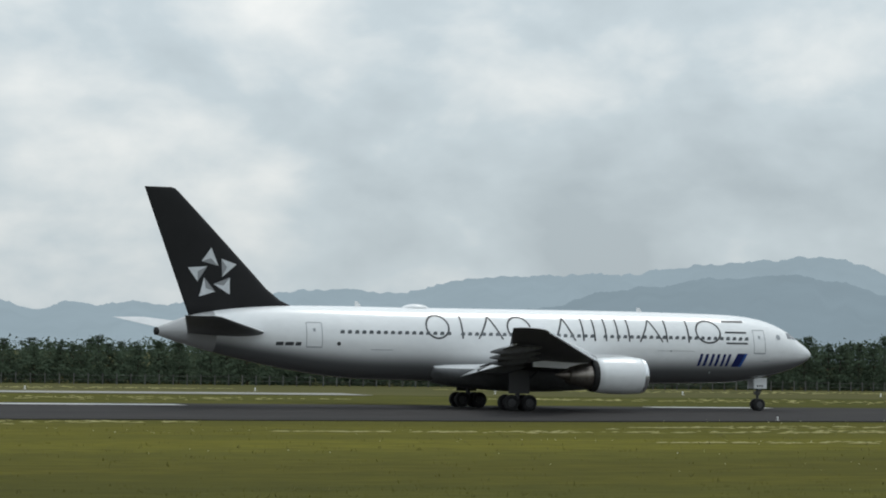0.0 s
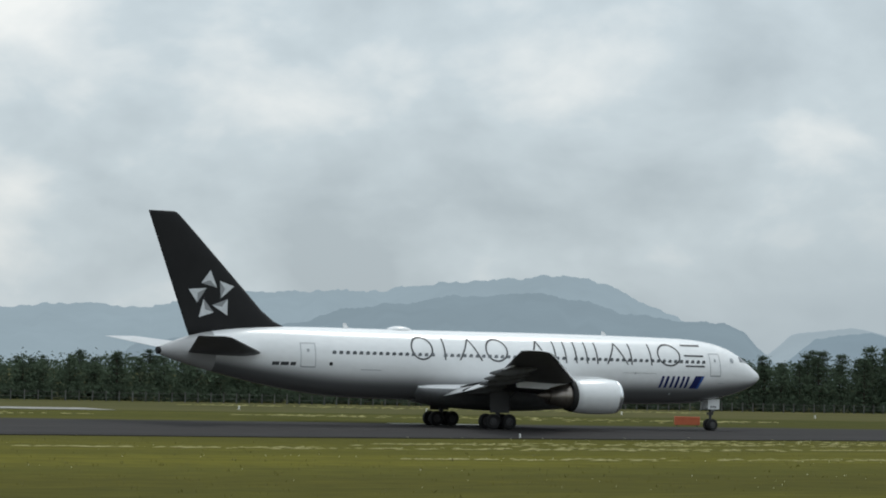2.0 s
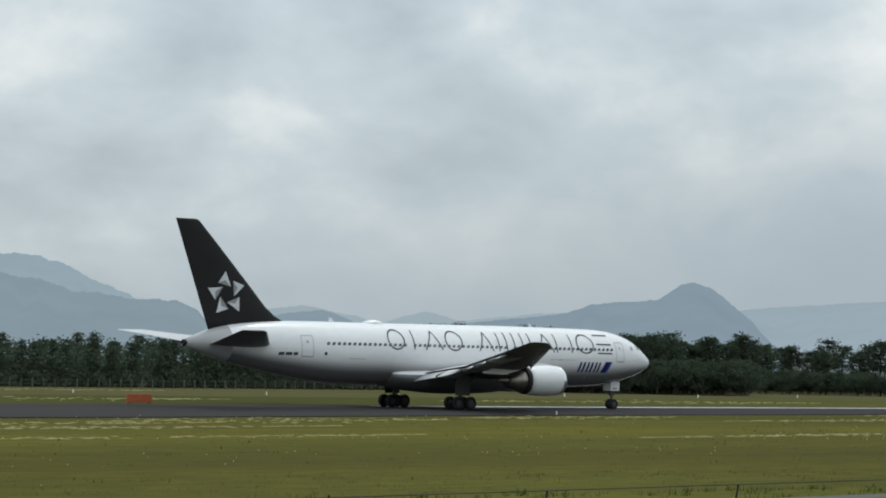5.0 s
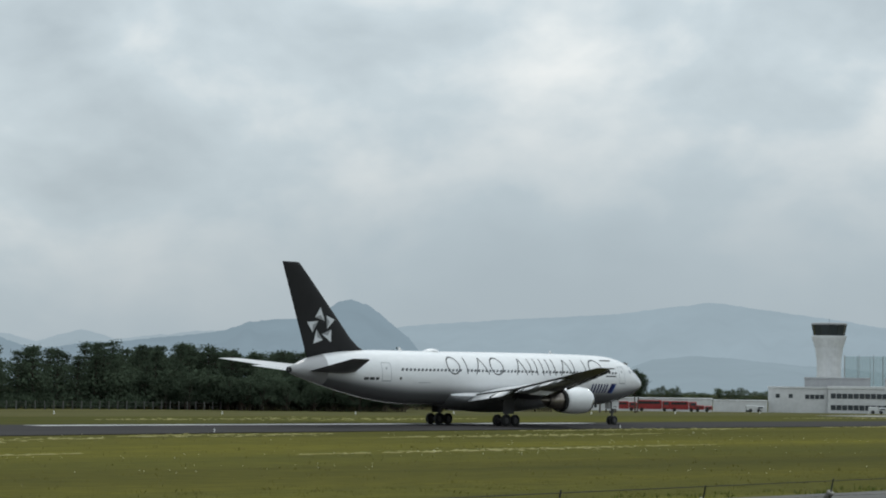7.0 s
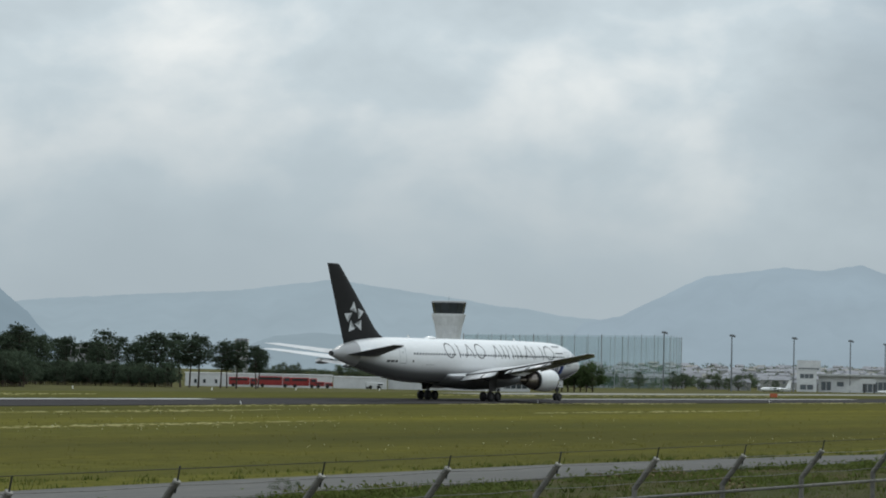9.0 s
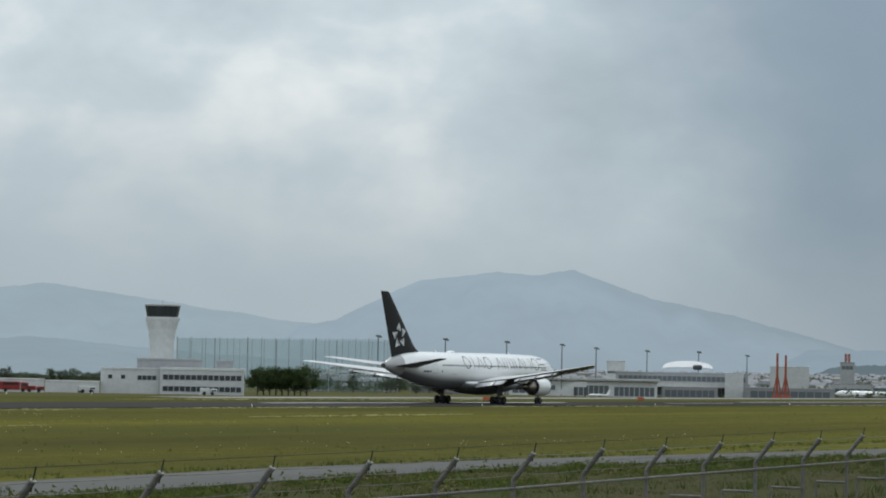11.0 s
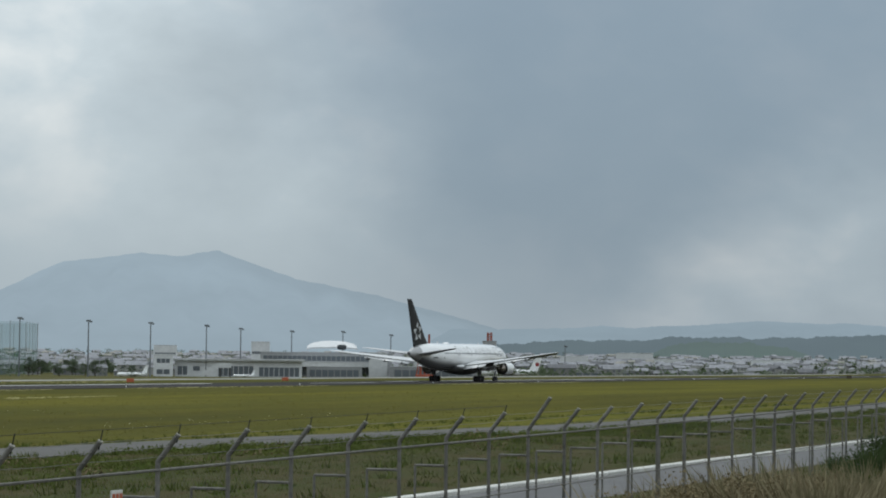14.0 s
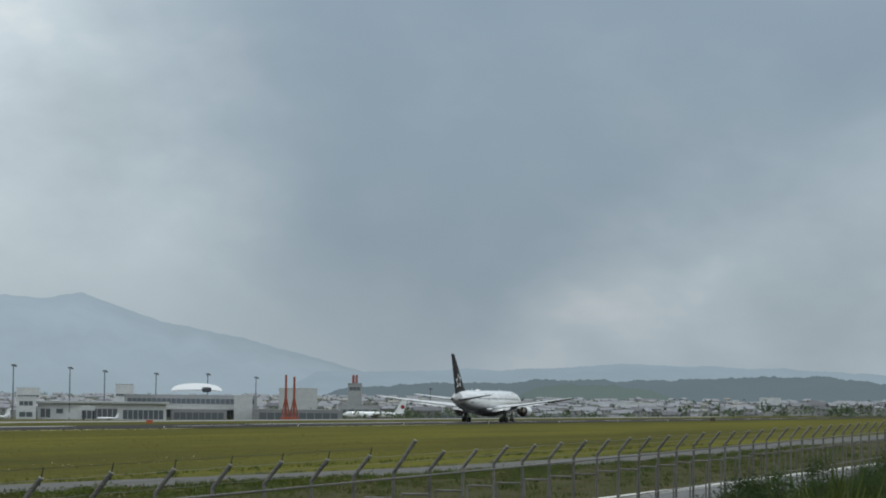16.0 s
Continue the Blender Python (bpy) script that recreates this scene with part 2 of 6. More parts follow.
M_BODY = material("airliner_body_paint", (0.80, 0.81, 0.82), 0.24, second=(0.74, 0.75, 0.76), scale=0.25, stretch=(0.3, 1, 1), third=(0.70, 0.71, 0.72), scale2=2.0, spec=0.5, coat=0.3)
paint_and_shade(M_BODY, (0.14, 0.143, 0.147), (0.36, 0.36, 0.365))
M_BLACK = material("black_tail_paint", (0.010, 0.010, 0.011), 0.55, second=(0.015, 0.015, 0.016), scale=0.4, third=(0.012, 0.012, 0.013), scale2=3, spec=0.2)
# shade is put into the wing colours: a lighter copy above, a darker below
M_WING_LIT = material("wing_skin_lit", (0.58, 0.59, 0.60), 0.35, second=(0.50, 0.51, 0.52), scale=0.5, third=(0.42, 0.425, 0.43), scale2=2.5, spec=0.5)
M_WING_SHADED = material("wing_skin_shaded", (0.15, 0.152, 0.157), 0.5, second=(0.11, 0.112, 0.115), scale=0.6, third=(0.075, 0.075, 0.078), scale2=2.5, spec=0.3)
M_ALU = material("polished_leading_edge", (0.72, 0.73, 0.75), 0.25, metal=0.9, second=(0.62, 0.63, 0.65), scale=1.0)
M_HOT = material("exhaust_metal", (0.30, 0.27, 0.24), 0.38, metal=0.9, second=(0.2, 0.17, 0.15), scale=1.5, third=(0.38, 0.35, 0.32), scale2=5)
M_DARK = material("dark_recess", (0.015, 0.015, 0.016), 0.7, second=(0.03, 0.03, 0.03), scale=2.0)
M_GLASS_DARK = material("cabin_pane", (0.17, 0.185, 0.20), 0.25, spec=0.6)
M_TITLE = material("charcoal_title_paint", (0.05, 0.052, 0.057), 0.4)
M_NAVY = material("navy_paint", (0.012, 0.020, 0.10), 0.35)
M_BLUE = material("blue_paint", (0.03, 0.09, 0.32), 0.35)
M_SILVER = material("silver_emblem_paint", (0.62, 0.64, 0.66), 0.4, second=(0.52, 0.54, 0.56), scale=2)
M_SILVER_DARK = material("grey_emblem_paint", (0.25, 0.26, 0.27), 0.4)
M_LINEGREY = material("door_seam", (0.32, 0.34, 0.36), 0.5)
M_TYRE = material("tyre_rubber", (0.016, 0.016, 0.017), 0.85, second=(0.03, 0.03, 0.03), scale=6)
M_STEEL = material("gear_steel", (0.075, 0.075, 0.08), 0.55, metal=0.4, second=(0.08, 0.08, 0.08), scale=3)
M_NEEDLE = material("pine_foliage", (0.055, 0.077, 0.051), 0.95, second=(0.068, 0.091, 0.058), scale=0.7, third=(0.048, 0.068, 0.045), scale2=4, rand=0.22, spec=0.03)
# leaf colour is lightened to put distance haze into it
M_HAZY_LEAF = material("hazed_foliage", (0.075, 0.105, 0.055), 0.9, second=(0.10, 0.12, 0.075), scale=0.7, third=(0.06, 0.085, 0.05), scale2=4, rand=0.25, spec=0.1)
M_LEAF = material("broadleaf_foliage", (0.044, 0.070, 0.024), 0.9, second=(0.064, 0.092, 0.030), scale=0.7, third=(0.032, 0.054, 0.019), scale2=4, rand=0.25, spec=0.1)


def soften(m, k):
    """Leaves let light through and face every way: even out their shading towards the open sky."""
    n, l = m.node_tree.nodes, m.node_tree.links
    geo = n.new("ShaderNodeNewGeometry")
    mix = n.new("ShaderNodeMix")
    mix.data_type = "VECTOR"
    mix.inputs[0].default_value = k
    l.new(geo.outputs["Normal"], mix.inputs[4])
    mix.inputs[5].default_value = (0.0, -0.35, 0.94)
    unit = n.new("ShaderNodeVectorMath")
    unit.operation = "NORMALIZE"
    l.new(mix.outputs[1], unit.inputs[0])
    b = n["Principled BSDF"]
    l.new(unit.outputs[0], b.inputs["Normal"])
    thin = n.new("ShaderNodeBsdfTranslucent")
    l.new(b.inputs["Base Color"].links[0].from_socket, thin.inputs[0])
    both = n.new("ShaderNodeMixShader")
    both.inputs[0].default_value = 0.35
    l.new(b.outputs[0], both.inputs[1])
    l.new(thin.outputs[0], both.inputs[2])
    l.new(both.outputs[0], n["Material Output"].inputs[0])


for _m in (M_NEEDLE, M_HAZY_LEAF, M_LEAF):
    soften(_m, 0.82)
M_BARK = material("pine_bark", (0.09, 0.07, 0.055), 0.95, second=(0.05, 0.04, 0.035), scale=3)
M_DARKPOST = material("weathered_post", (0.12, 0.12, 0.115), 0.8, second=(0.08, 0.08, 0.08), scale=1.5, rand=0.2)
M_GALV = material("galvanised_steel", (0.135, 0.130, 0.120), 0.7, metal=0.15, second=(0.085, 0.082, 0.076), scale=3, third=(0.22, 0.21, 0.19), scale2=9, rand=0.15)
M_WALL = material("white_building_paint", (0.62, 0.63, 0.64), 0.8, second=(0.52, 0.53, 0.54), scale=0.15, third=(0.45, 0.46, 0.47), scale2=0.8, rand=0.12)
M_GREYWALL = material("grey_building_paint", (0.36, 0.37, 0.38), 0.8, second=(0.30, 0.31, 0.32), scale=0.15, third=(0.26, 0.26, 0.27), scale2=0.8, rand=0.2)
M_ROOFS = material("tile_roof", (0.15, 0.157, 0.17), 0.7, second=(0.22, 0.225, 0.24), scale=0.3, third=(0.10, 0.10, 0.11), scale2=2, rand=0.5, spec=0.1)
M_WINDOW = material("dark_window_glass", (0.035, 0.042, 0.05), 0.12, spec=0.6)
# paler copy of the window glass, with distance haze in its colour
M_HAZY_GLASS = material("hazed_window_glass", (0.10, 0.115, 0.13), 0.3, spec=0.5)
M_HOUSE = material("house_wall_paint", (0.34, 0.34, 0.335), 0.85, second=(0.26, 0.26, 0.26), scale=0.2, third=(0.22, 0.22, 0.22), scale2=1.0, rand=0.35)
M_RED = material("red_vehicle_paint", (0.27, 0.03, 0.03), 0.5, second=(0.21, 0.025, 0.025), scale=0.8)
M_ORANGE = material("orange_mast_paint", (0.34, 0.085, 0.05), 0.7, second=(0.26, 0.07, 0.045), scale=0.5)
M_SIGN = material("runway_sign_orange", (0.44, 0.115, 0.055), 0.7, second=(0.36, 0.09, 0.045), scale=1)
M_MAST = material("dull_mast_paint", (0.17, 0.185, 0.20), 0.7, second=(0.13, 0.14, 0.15), scale=0.5, rand=0.1)


# ---------------------------------------------------------------- mesh helpers
def mesh_of(bm, name, mats, smooth=False):
    me = bpy.data.meshes.new(name)
    bm.normal_update()
    bm.to_mesh(me)
    bm.free()
    for m in (mats if isinstance(mats, (list, tuple)) else [mats]):
        me.materials.append(m)
    if smooth:
        me.polygons.foreach_set("use_smooth", [True] * len(me.polygons))
    return me


def part(name, bm, mat, parent=None, label="", smooth=False):
    """One bmesh as one mesh object under a thing or under a part."""
    ob = new(name, mesh_of(bm, name, mat, smooth))
    ob.parent = parent
    if label:
        tagged(ob, label)
    return ob


def shared(name, me, parent, m=None):
    ob = new(name, me)
    ob.parent = parent
    if m is not None:
        ob.matrix_basis = m
    return ob


def empty(name, m=None):
    ob = new(name)
    ob.empty_display_size = 0.3
    if m is not None:
        ob.matrix_basis = m
    return ob


def box(bm, lo, hi, mat=0, bev=0.0):
    lo, hi = Vector(lo), Vector(hi)
    g = bmesh.ops.create_cube(bm, size=1, matrix=Matrix.Translation((lo + hi) / 2) @ Matrix.Diagonal((*(hi - lo), 1)))
    faces = {f for v in g["verts"] for f in v.link_faces}
    for f in faces:
        f.material_index = mat
    if bev:
        bmesh.ops.bevel(bm, geom=list({e for f in faces for e in f.edges}), offset=bev, segments=1, affect="EDGES")
    return bm


def tube(bm, a, b, r1, r2=None, n=8, mat=0, caps=True):
    a, b = Vector(a), Vector(b)
    r2 = r1 if r2 is None else r2
    d = b - a
    q = d.to_track_quat("Z", "Y").to_matrix().to_4x4()
    g = bmesh.ops.create_cone(bm, cap_ends=caps, segments=n, radius1=r1, radius2=max(r2, 1e-4), depth=d.length, matrix=Matrix.Translation((a + b) / 2) @ q)
    for v in g["verts"]:
        for f in v.link_faces:
            f.material_index = mat
    return bm


def rings(bm, loops, close=True, cap0=True, cap1=True, mat=0):
    """Skin a row of closed loops of equal length."""
    vs = [[bm.verts.new(p) for p in lp] for lp in loops]
    k = len(vs[0])
    for a, b in zip(vs, vs[1:]):
        for i in range(k if close else k - 1):
            j = (i + 1) % k
            f = bm.faces.new((a[i], a[j], b[j], b[i]))
            f.material_index = mat
    if cap0:
        bm.faces.new(vs[0][::-1]).material_index = mat
    if cap1:
        bm.faces.new(vs[-1]).material_index = mat
    return vs


def turned(bm, prof, centre=(0, 0, 0), n=32, mat=0):
    """A body turned round the x axis from (x, radius) pairs."""
    c = Vector(centre)
    loops = [[c + Vector((x, r * math.cos(2 * math.pi * i / n), r * math.sin(2 * math.pi * i / n))) for i in range(n)] for x, r in prof]
    rings(bm, loops, True, False, False, mat)
    bmesh.ops.recalc_face_normals(bm, faces=bm.faces)
    return bm


def smooth_between(pts, x):
    if x <= pts[0][0]:
        return pts[0][1]
    for (a, p), (b, q) in zip(pts, pts[1:]):
        if x <= b:
            u = (x - a) / (b - a)
            return p + (q - p) * u
    return pts[-1][1]


def polar(az, r, z=0.0):
    a = radians(az)
    return Vector((r * math.sin(a), r * math.cos(a), z))


def ground_z(x, y):
    """The field is level; past it the land is lowered a few metres towards apron and town, to fit the camera's view."""
    r = math.hypot(x, y)
    drop = smooth_between([(380, 0), (750, 3.0), (1200, 4.2), (1800, 5.2), (3000, 6.5)], r)
    u = min(1.0, max(0.0, (y - 235) / 60))
    return -drop * u * u * (3 - 2 * u)


# ---------------------------------------------------------------- ground, runway, roads
def sheet(name, x0, x1, y0, y1, z, mat, label, thick=0.0, nx=1, wob=0.0):
    bm = bmesh.new()
    rows_ = []
    for i in range(nx + 1):
        x = x0 + (x1 - x0) * i / nx
        w0 = noise.noise(Vector((x * 0.11, 3.1, 0))) * wob + noise.noise(Vector((x * 0.9, 8.1, 0))) * wob * 0.4
        w1 = noise.noise(Vector((x * 0.11, 9.7, 0))) * wob + noise.noise(Vector((x * 0.9, 2.1, 0))) * wob * 0.4
        rows_.append([(x, y0 + w0, z), (x, y1 + w1, z), (x, y1 + w1, z - thick - 0.02), (x, y0 + w0, z - thick - 0.02)])
    rings(bm, rows_)
    bmesh.ops.recalc_face_normals(bm, faces=bm.faces)
    ob = part(name, bm, mat)
    return tagged(ob, label, kind="structure")


def make_ground():
    bm = bmesh.new()
    xs = [-4500, -2500, -1200, -600, -300, -100] + list(range(0, 900, 60)) + [900, 1000, 1150, 1300, 1500, 1750, 2000, 2400, 2900, 3500, 4200, 4900]
    ys = [-1500, -500, -60, -12] + [-4, 0, 4, 7, 10, 13, 16, 20, 26, 32, 36, 44, 57, 68, 100, 150, 235, 245, 255, 265, 275, 285, 295, 310, 330, 360, 400, 460, 530, 620, 720, 850, 1000, 1300, 1700, 2300, 3200, 4900]
    grid = [[bm.verts.new((x, y, ground_z(x, y) + bank_z(y))) for y in ys] for x in xs]
    for i in range(len(xs) - 1):
        for j in range(len(ys) - 1):
            f = bm.faces.new((grid[i][j], grid[i + 1][j], grid[i + 1][j + 1], grid[i][j + 1]))
            yc = (ys[j] + ys[j + 1]) / 2
            f.material_index = 1 if yc < 57 else (2 if yc > 200 else 0)
    ob = part("ground", bm, [M_GRASS, M_ROUGH_GRASS, M_FAR_GRASS], None, "", True)
    tagged(ob, "flat airfield grass, olive green with dry bands", kind="structure")


def bank_z(y):
    """The low bank from which the field is watched."""
    return smooth_between([(-500, 0), (-60, 1.2), (-12, 2.6), (4, 2.7), (7, 2.2), (13, 1.3), (16, 1.1), (20, 0.5), (26, 0.0), (32, 0.0)], y)


make_ground()


def runway_edge(x):
    """The asphalt's near edge, bent to fit the camera's view: wide at the start, narrower along the strip."""
    return smooth_between([(-600, 151.5), (70, 151.5), (110, 156), (150, 161.5), (200, 166), (260, 169), (700, 169), (1500, 169)], x)


def make_runway():
    bm = bmesh.new()
    lp = []
    for i in range(701):
        x = -600 + 3.0 * i
        w = noise.noise(Vector((x * 0.11, 3.1, 0))) * 0.5 + noise.noise(Vector((x * 0.9, 8.1, 0))) * 0.25
        y = runway_edge(x) + w
        lp.append([(x, y, 0.06), (x, 193.0 + w, 0.06), (x, 193.0 + w, -0.02), (x, y, -0.02)])
    rings(bm, lp)
    bmesh.ops.recalc_face_normals(bm, faces=bm.faces)
    tagged(part("runway", bm, M_ASPHALT), "dark grey asphalt runway with rubber-stained surface", kind="structure")


make_runway()



def road_y(x):
    """The near edge of the perimeter road, bent a little towards the fence to fit the camera's view."""
    return eased_line([(-400, 48.0), (30, 50.5), (58, 52.8), (70, 54.0), (87, 55.8), (105, 57.2), (130, 55.5), (155, 52.0), (180, 50.0), (215, 49.5), (260, 50.5), (300, 53.0), (420, 57.0), (900, 60.0)], x)


def road_wide(x):
    return smooth_between([(50, 7.6), (72, 7.3), (90, 7.0), (110, 6.9)], x)


def eased_line(pts, x):
    return (smooth_between(pts, x - 8) + smooth_between(pts, x) + smooth_between(pts, x + 8)) / 3


def make_road():
    bm = bmesh.new()
    lp = []
    for i in range(651):
        x = -400 + 2.0 * i
        y = road_y(x)
        w0 = noise.noise(Vector((x * 0.11, 3.1, 0))) * 0.3 + noise.noise(Vector((x * 0.9, 8.1, 0))) * 0.15
        w1 = noise.noise(Vector((x * 0.11, 9.7, 0))) * 0.3 + noise.noise(Vector((x * 0.9, 2.1, 0))) * 0.15
        lp.append([(x, y + w0, 0.05), (x, y + road_wide(x) + w1, 0.05), (x, y + road_wide(x) + w1, -0.02), (x, y + w0, -0.02)])
    rings(bm, lp)
    bmesh.ops.recalc_face_normals(bm, faces=bm.faces)
    tagged(part("road", bm, M_ROAD), "grey perimeter road along the airfield grass", kind="structure")


make_road()
sheet("pavement", -300, 700, 24.0, 30.2, 0.03, M_LANE, "grey asphalt service lane below the fence", 0.03, 60, 0.1)
# ---------------------------------------------------------------- the airliner
# Its own space: x forward from the nose wheel's contact with the ground, y to its left, z up.
F_TOP = [(-49.0, 5.68), (-48.0, 6.08), (-46.7, 6.55), (-44, 7.08), (-41.5, 7.33), (-38.5, 7.44), (-30, 7.48), (-4.6, 7.48), (-2.2, 7.40), (-0.4, 7.18),
         (1.0, 6.82), (2.37, 6.20), (3.35, 5.55), (4.0, 5.12), (4.45, 4.80), (4.65, 4.55), (4.7, 4.42)]
F_BOT = [(-49.0, 5.12), (-48.0, 4.78), (-46, 4.22), (-42.5, 3.38), (-38, 2.56), (-34.5, 2.18), (-31, 2.08), (-5, 2.08), (-2, 2.22), (0.48, 2.62), (2.26, 3.05),
         (3.3, 3.42), (4.0, 3.75), (4.45, 4.05), (4.65, 4.28), (4.7, 4.38)]
F_WID = [(-49.0, 0.26), (-48, 0.55), (-46, 1.02), (-42, 1.72), (-38, 2.22), (-34.5, 2.46), (-32, 2.515), (-4.6, 2.515), (-2.5, 2.44), (0, 2.20), (1.5, 1.88),
         (3, 1.38), (4.0, 0.85), (4.45, 0.46), (4.65, 0.2), (4.7, 0.03)]


def eased(pts, x):
    """Smooth curve through the pairs (Catmull-Rom on uneven steps)."""
    if x <= pts[0][0]:
        return pts[0][1]
    if x >= pts[-1][0]:
        return pts[-1][1]
    for i in range(len(pts) - 1):
        (x1, y1), (x2, y2) = pts[i], pts[i + 1]
        if x <= x2:
            s = (y2 - y1) / (x2 - x1)
            m1 = s if i == 0 else 0.5 * (s + (y1 - pts[i - 1][1]) / (x1 - pts[i - 1][0]))
            m2 = s if i + 2 >= len(pts) else 0.5 * (s + (pts[i + 2][1] - y2) / (pts[i + 2][0] - x2))
            h, u = x2 - x1, (x - x1) / (x2 - x1)
            return (2 * u ** 3 - 3 * u ** 2 + 1) * y1 + (u ** 3 - 2 * u ** 2 + u) * h * m1 + (-2 * u ** 3 + 3 * u ** 2) * y2 + (u ** 3 - u ** 2) * h * m2


def section(x):
    t, b, w = eased(F_TOP, x), eased(F_BOT, x), eased(F_WID, x)
    return (t + b) / 2, (t - b) / 2, w


def skin(x, z, off=0.012):
    """A point on the starboard side of the fuselage, a little proud of it."""
    zm, hz, w = section(x)
    c = max(-0.985, min(0.985, (z - zm) / hz))
    s = math.sqrt(1 - c * c)
    nrm = Vector((0, -s / w, c / hz)).normalized()
    return Vector((x, -w * s, zm + hz * c)) + nrm * off


def decal(bm, corners, mat=0, nx=6, nz=3, off=0.012):
    """A painted patch laid on the starboard skin: corners (x, z) in order."""
    a, b, c, d = [Vector(p) for p in corners]
    g = [[bm.verts.new(skin(*((a.lerp(b, i / nx)).lerp(d.lerp(c, i / nx), j / nz)), off)) for j in range(nz + 1)] for i in range(nx + 1)]
    for i in range(nx):
        for j in range(nz):
            f = bm.faces.new((g[i][j], g[i + 1][j], g[i + 1][j + 1], g[i][j + 1]))
            f.material_index = mat


def stroke(bm, p, q, w, off=0.012):
    p, q = Vector(p), Vector(q)
    d = (q - p).normalized()
    k = Vector((-d.y, d.x)) * w / 2
    n = max(2, int((q - p).length / 0.25))
    decal(bm, (p - k, q - k, q + k, p + k), 0, n, 1, off)


def airfoil(chord_le, chord_te, y, z, thick, n=12, camber=0.02):
    """A closed section in the x-z plane."""
    c = chord_le - chord_te
    up, lo = [], []
    for i in range(n + 1):
        u = 0.5 * (1 - math.cos(math.pi * i / n))
        t = 5 * thick * (0.2969 * math.sqrt(u) - 0.126 * u - 0.3516 * u * u + 0.2843 * u ** 3 - 0.1036 * u ** 4)
        m = camber * math.sin(math.pi * u)
        up.append(Vector((chord_le - u * c, y, z + (m + t) * c)))
        lo.append(Vector((chord_le - u * c, y, z + (m - t) * c)))
    return up + lo[-2:0:-1]


def shade_by_facing(bm, limit=-0.05):
    """Paints shade by facing: second, darker material for faces whose normal is below the limit."""
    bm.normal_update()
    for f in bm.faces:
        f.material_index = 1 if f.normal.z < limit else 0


def wing_z(y):
    return 3.15 + (abs(y) - 2.0) * (2.62 / 21.8) + 0.0009 * (abs(y) - 2) ** 2 * 0.3


def wing_le(y):
    return -13.5 - (abs(y) - 2.0) * 0.733


def wing_te(y):
    y = abs(y)
    return -24.9 - max(0.0, y - 7.6) * 0.4185


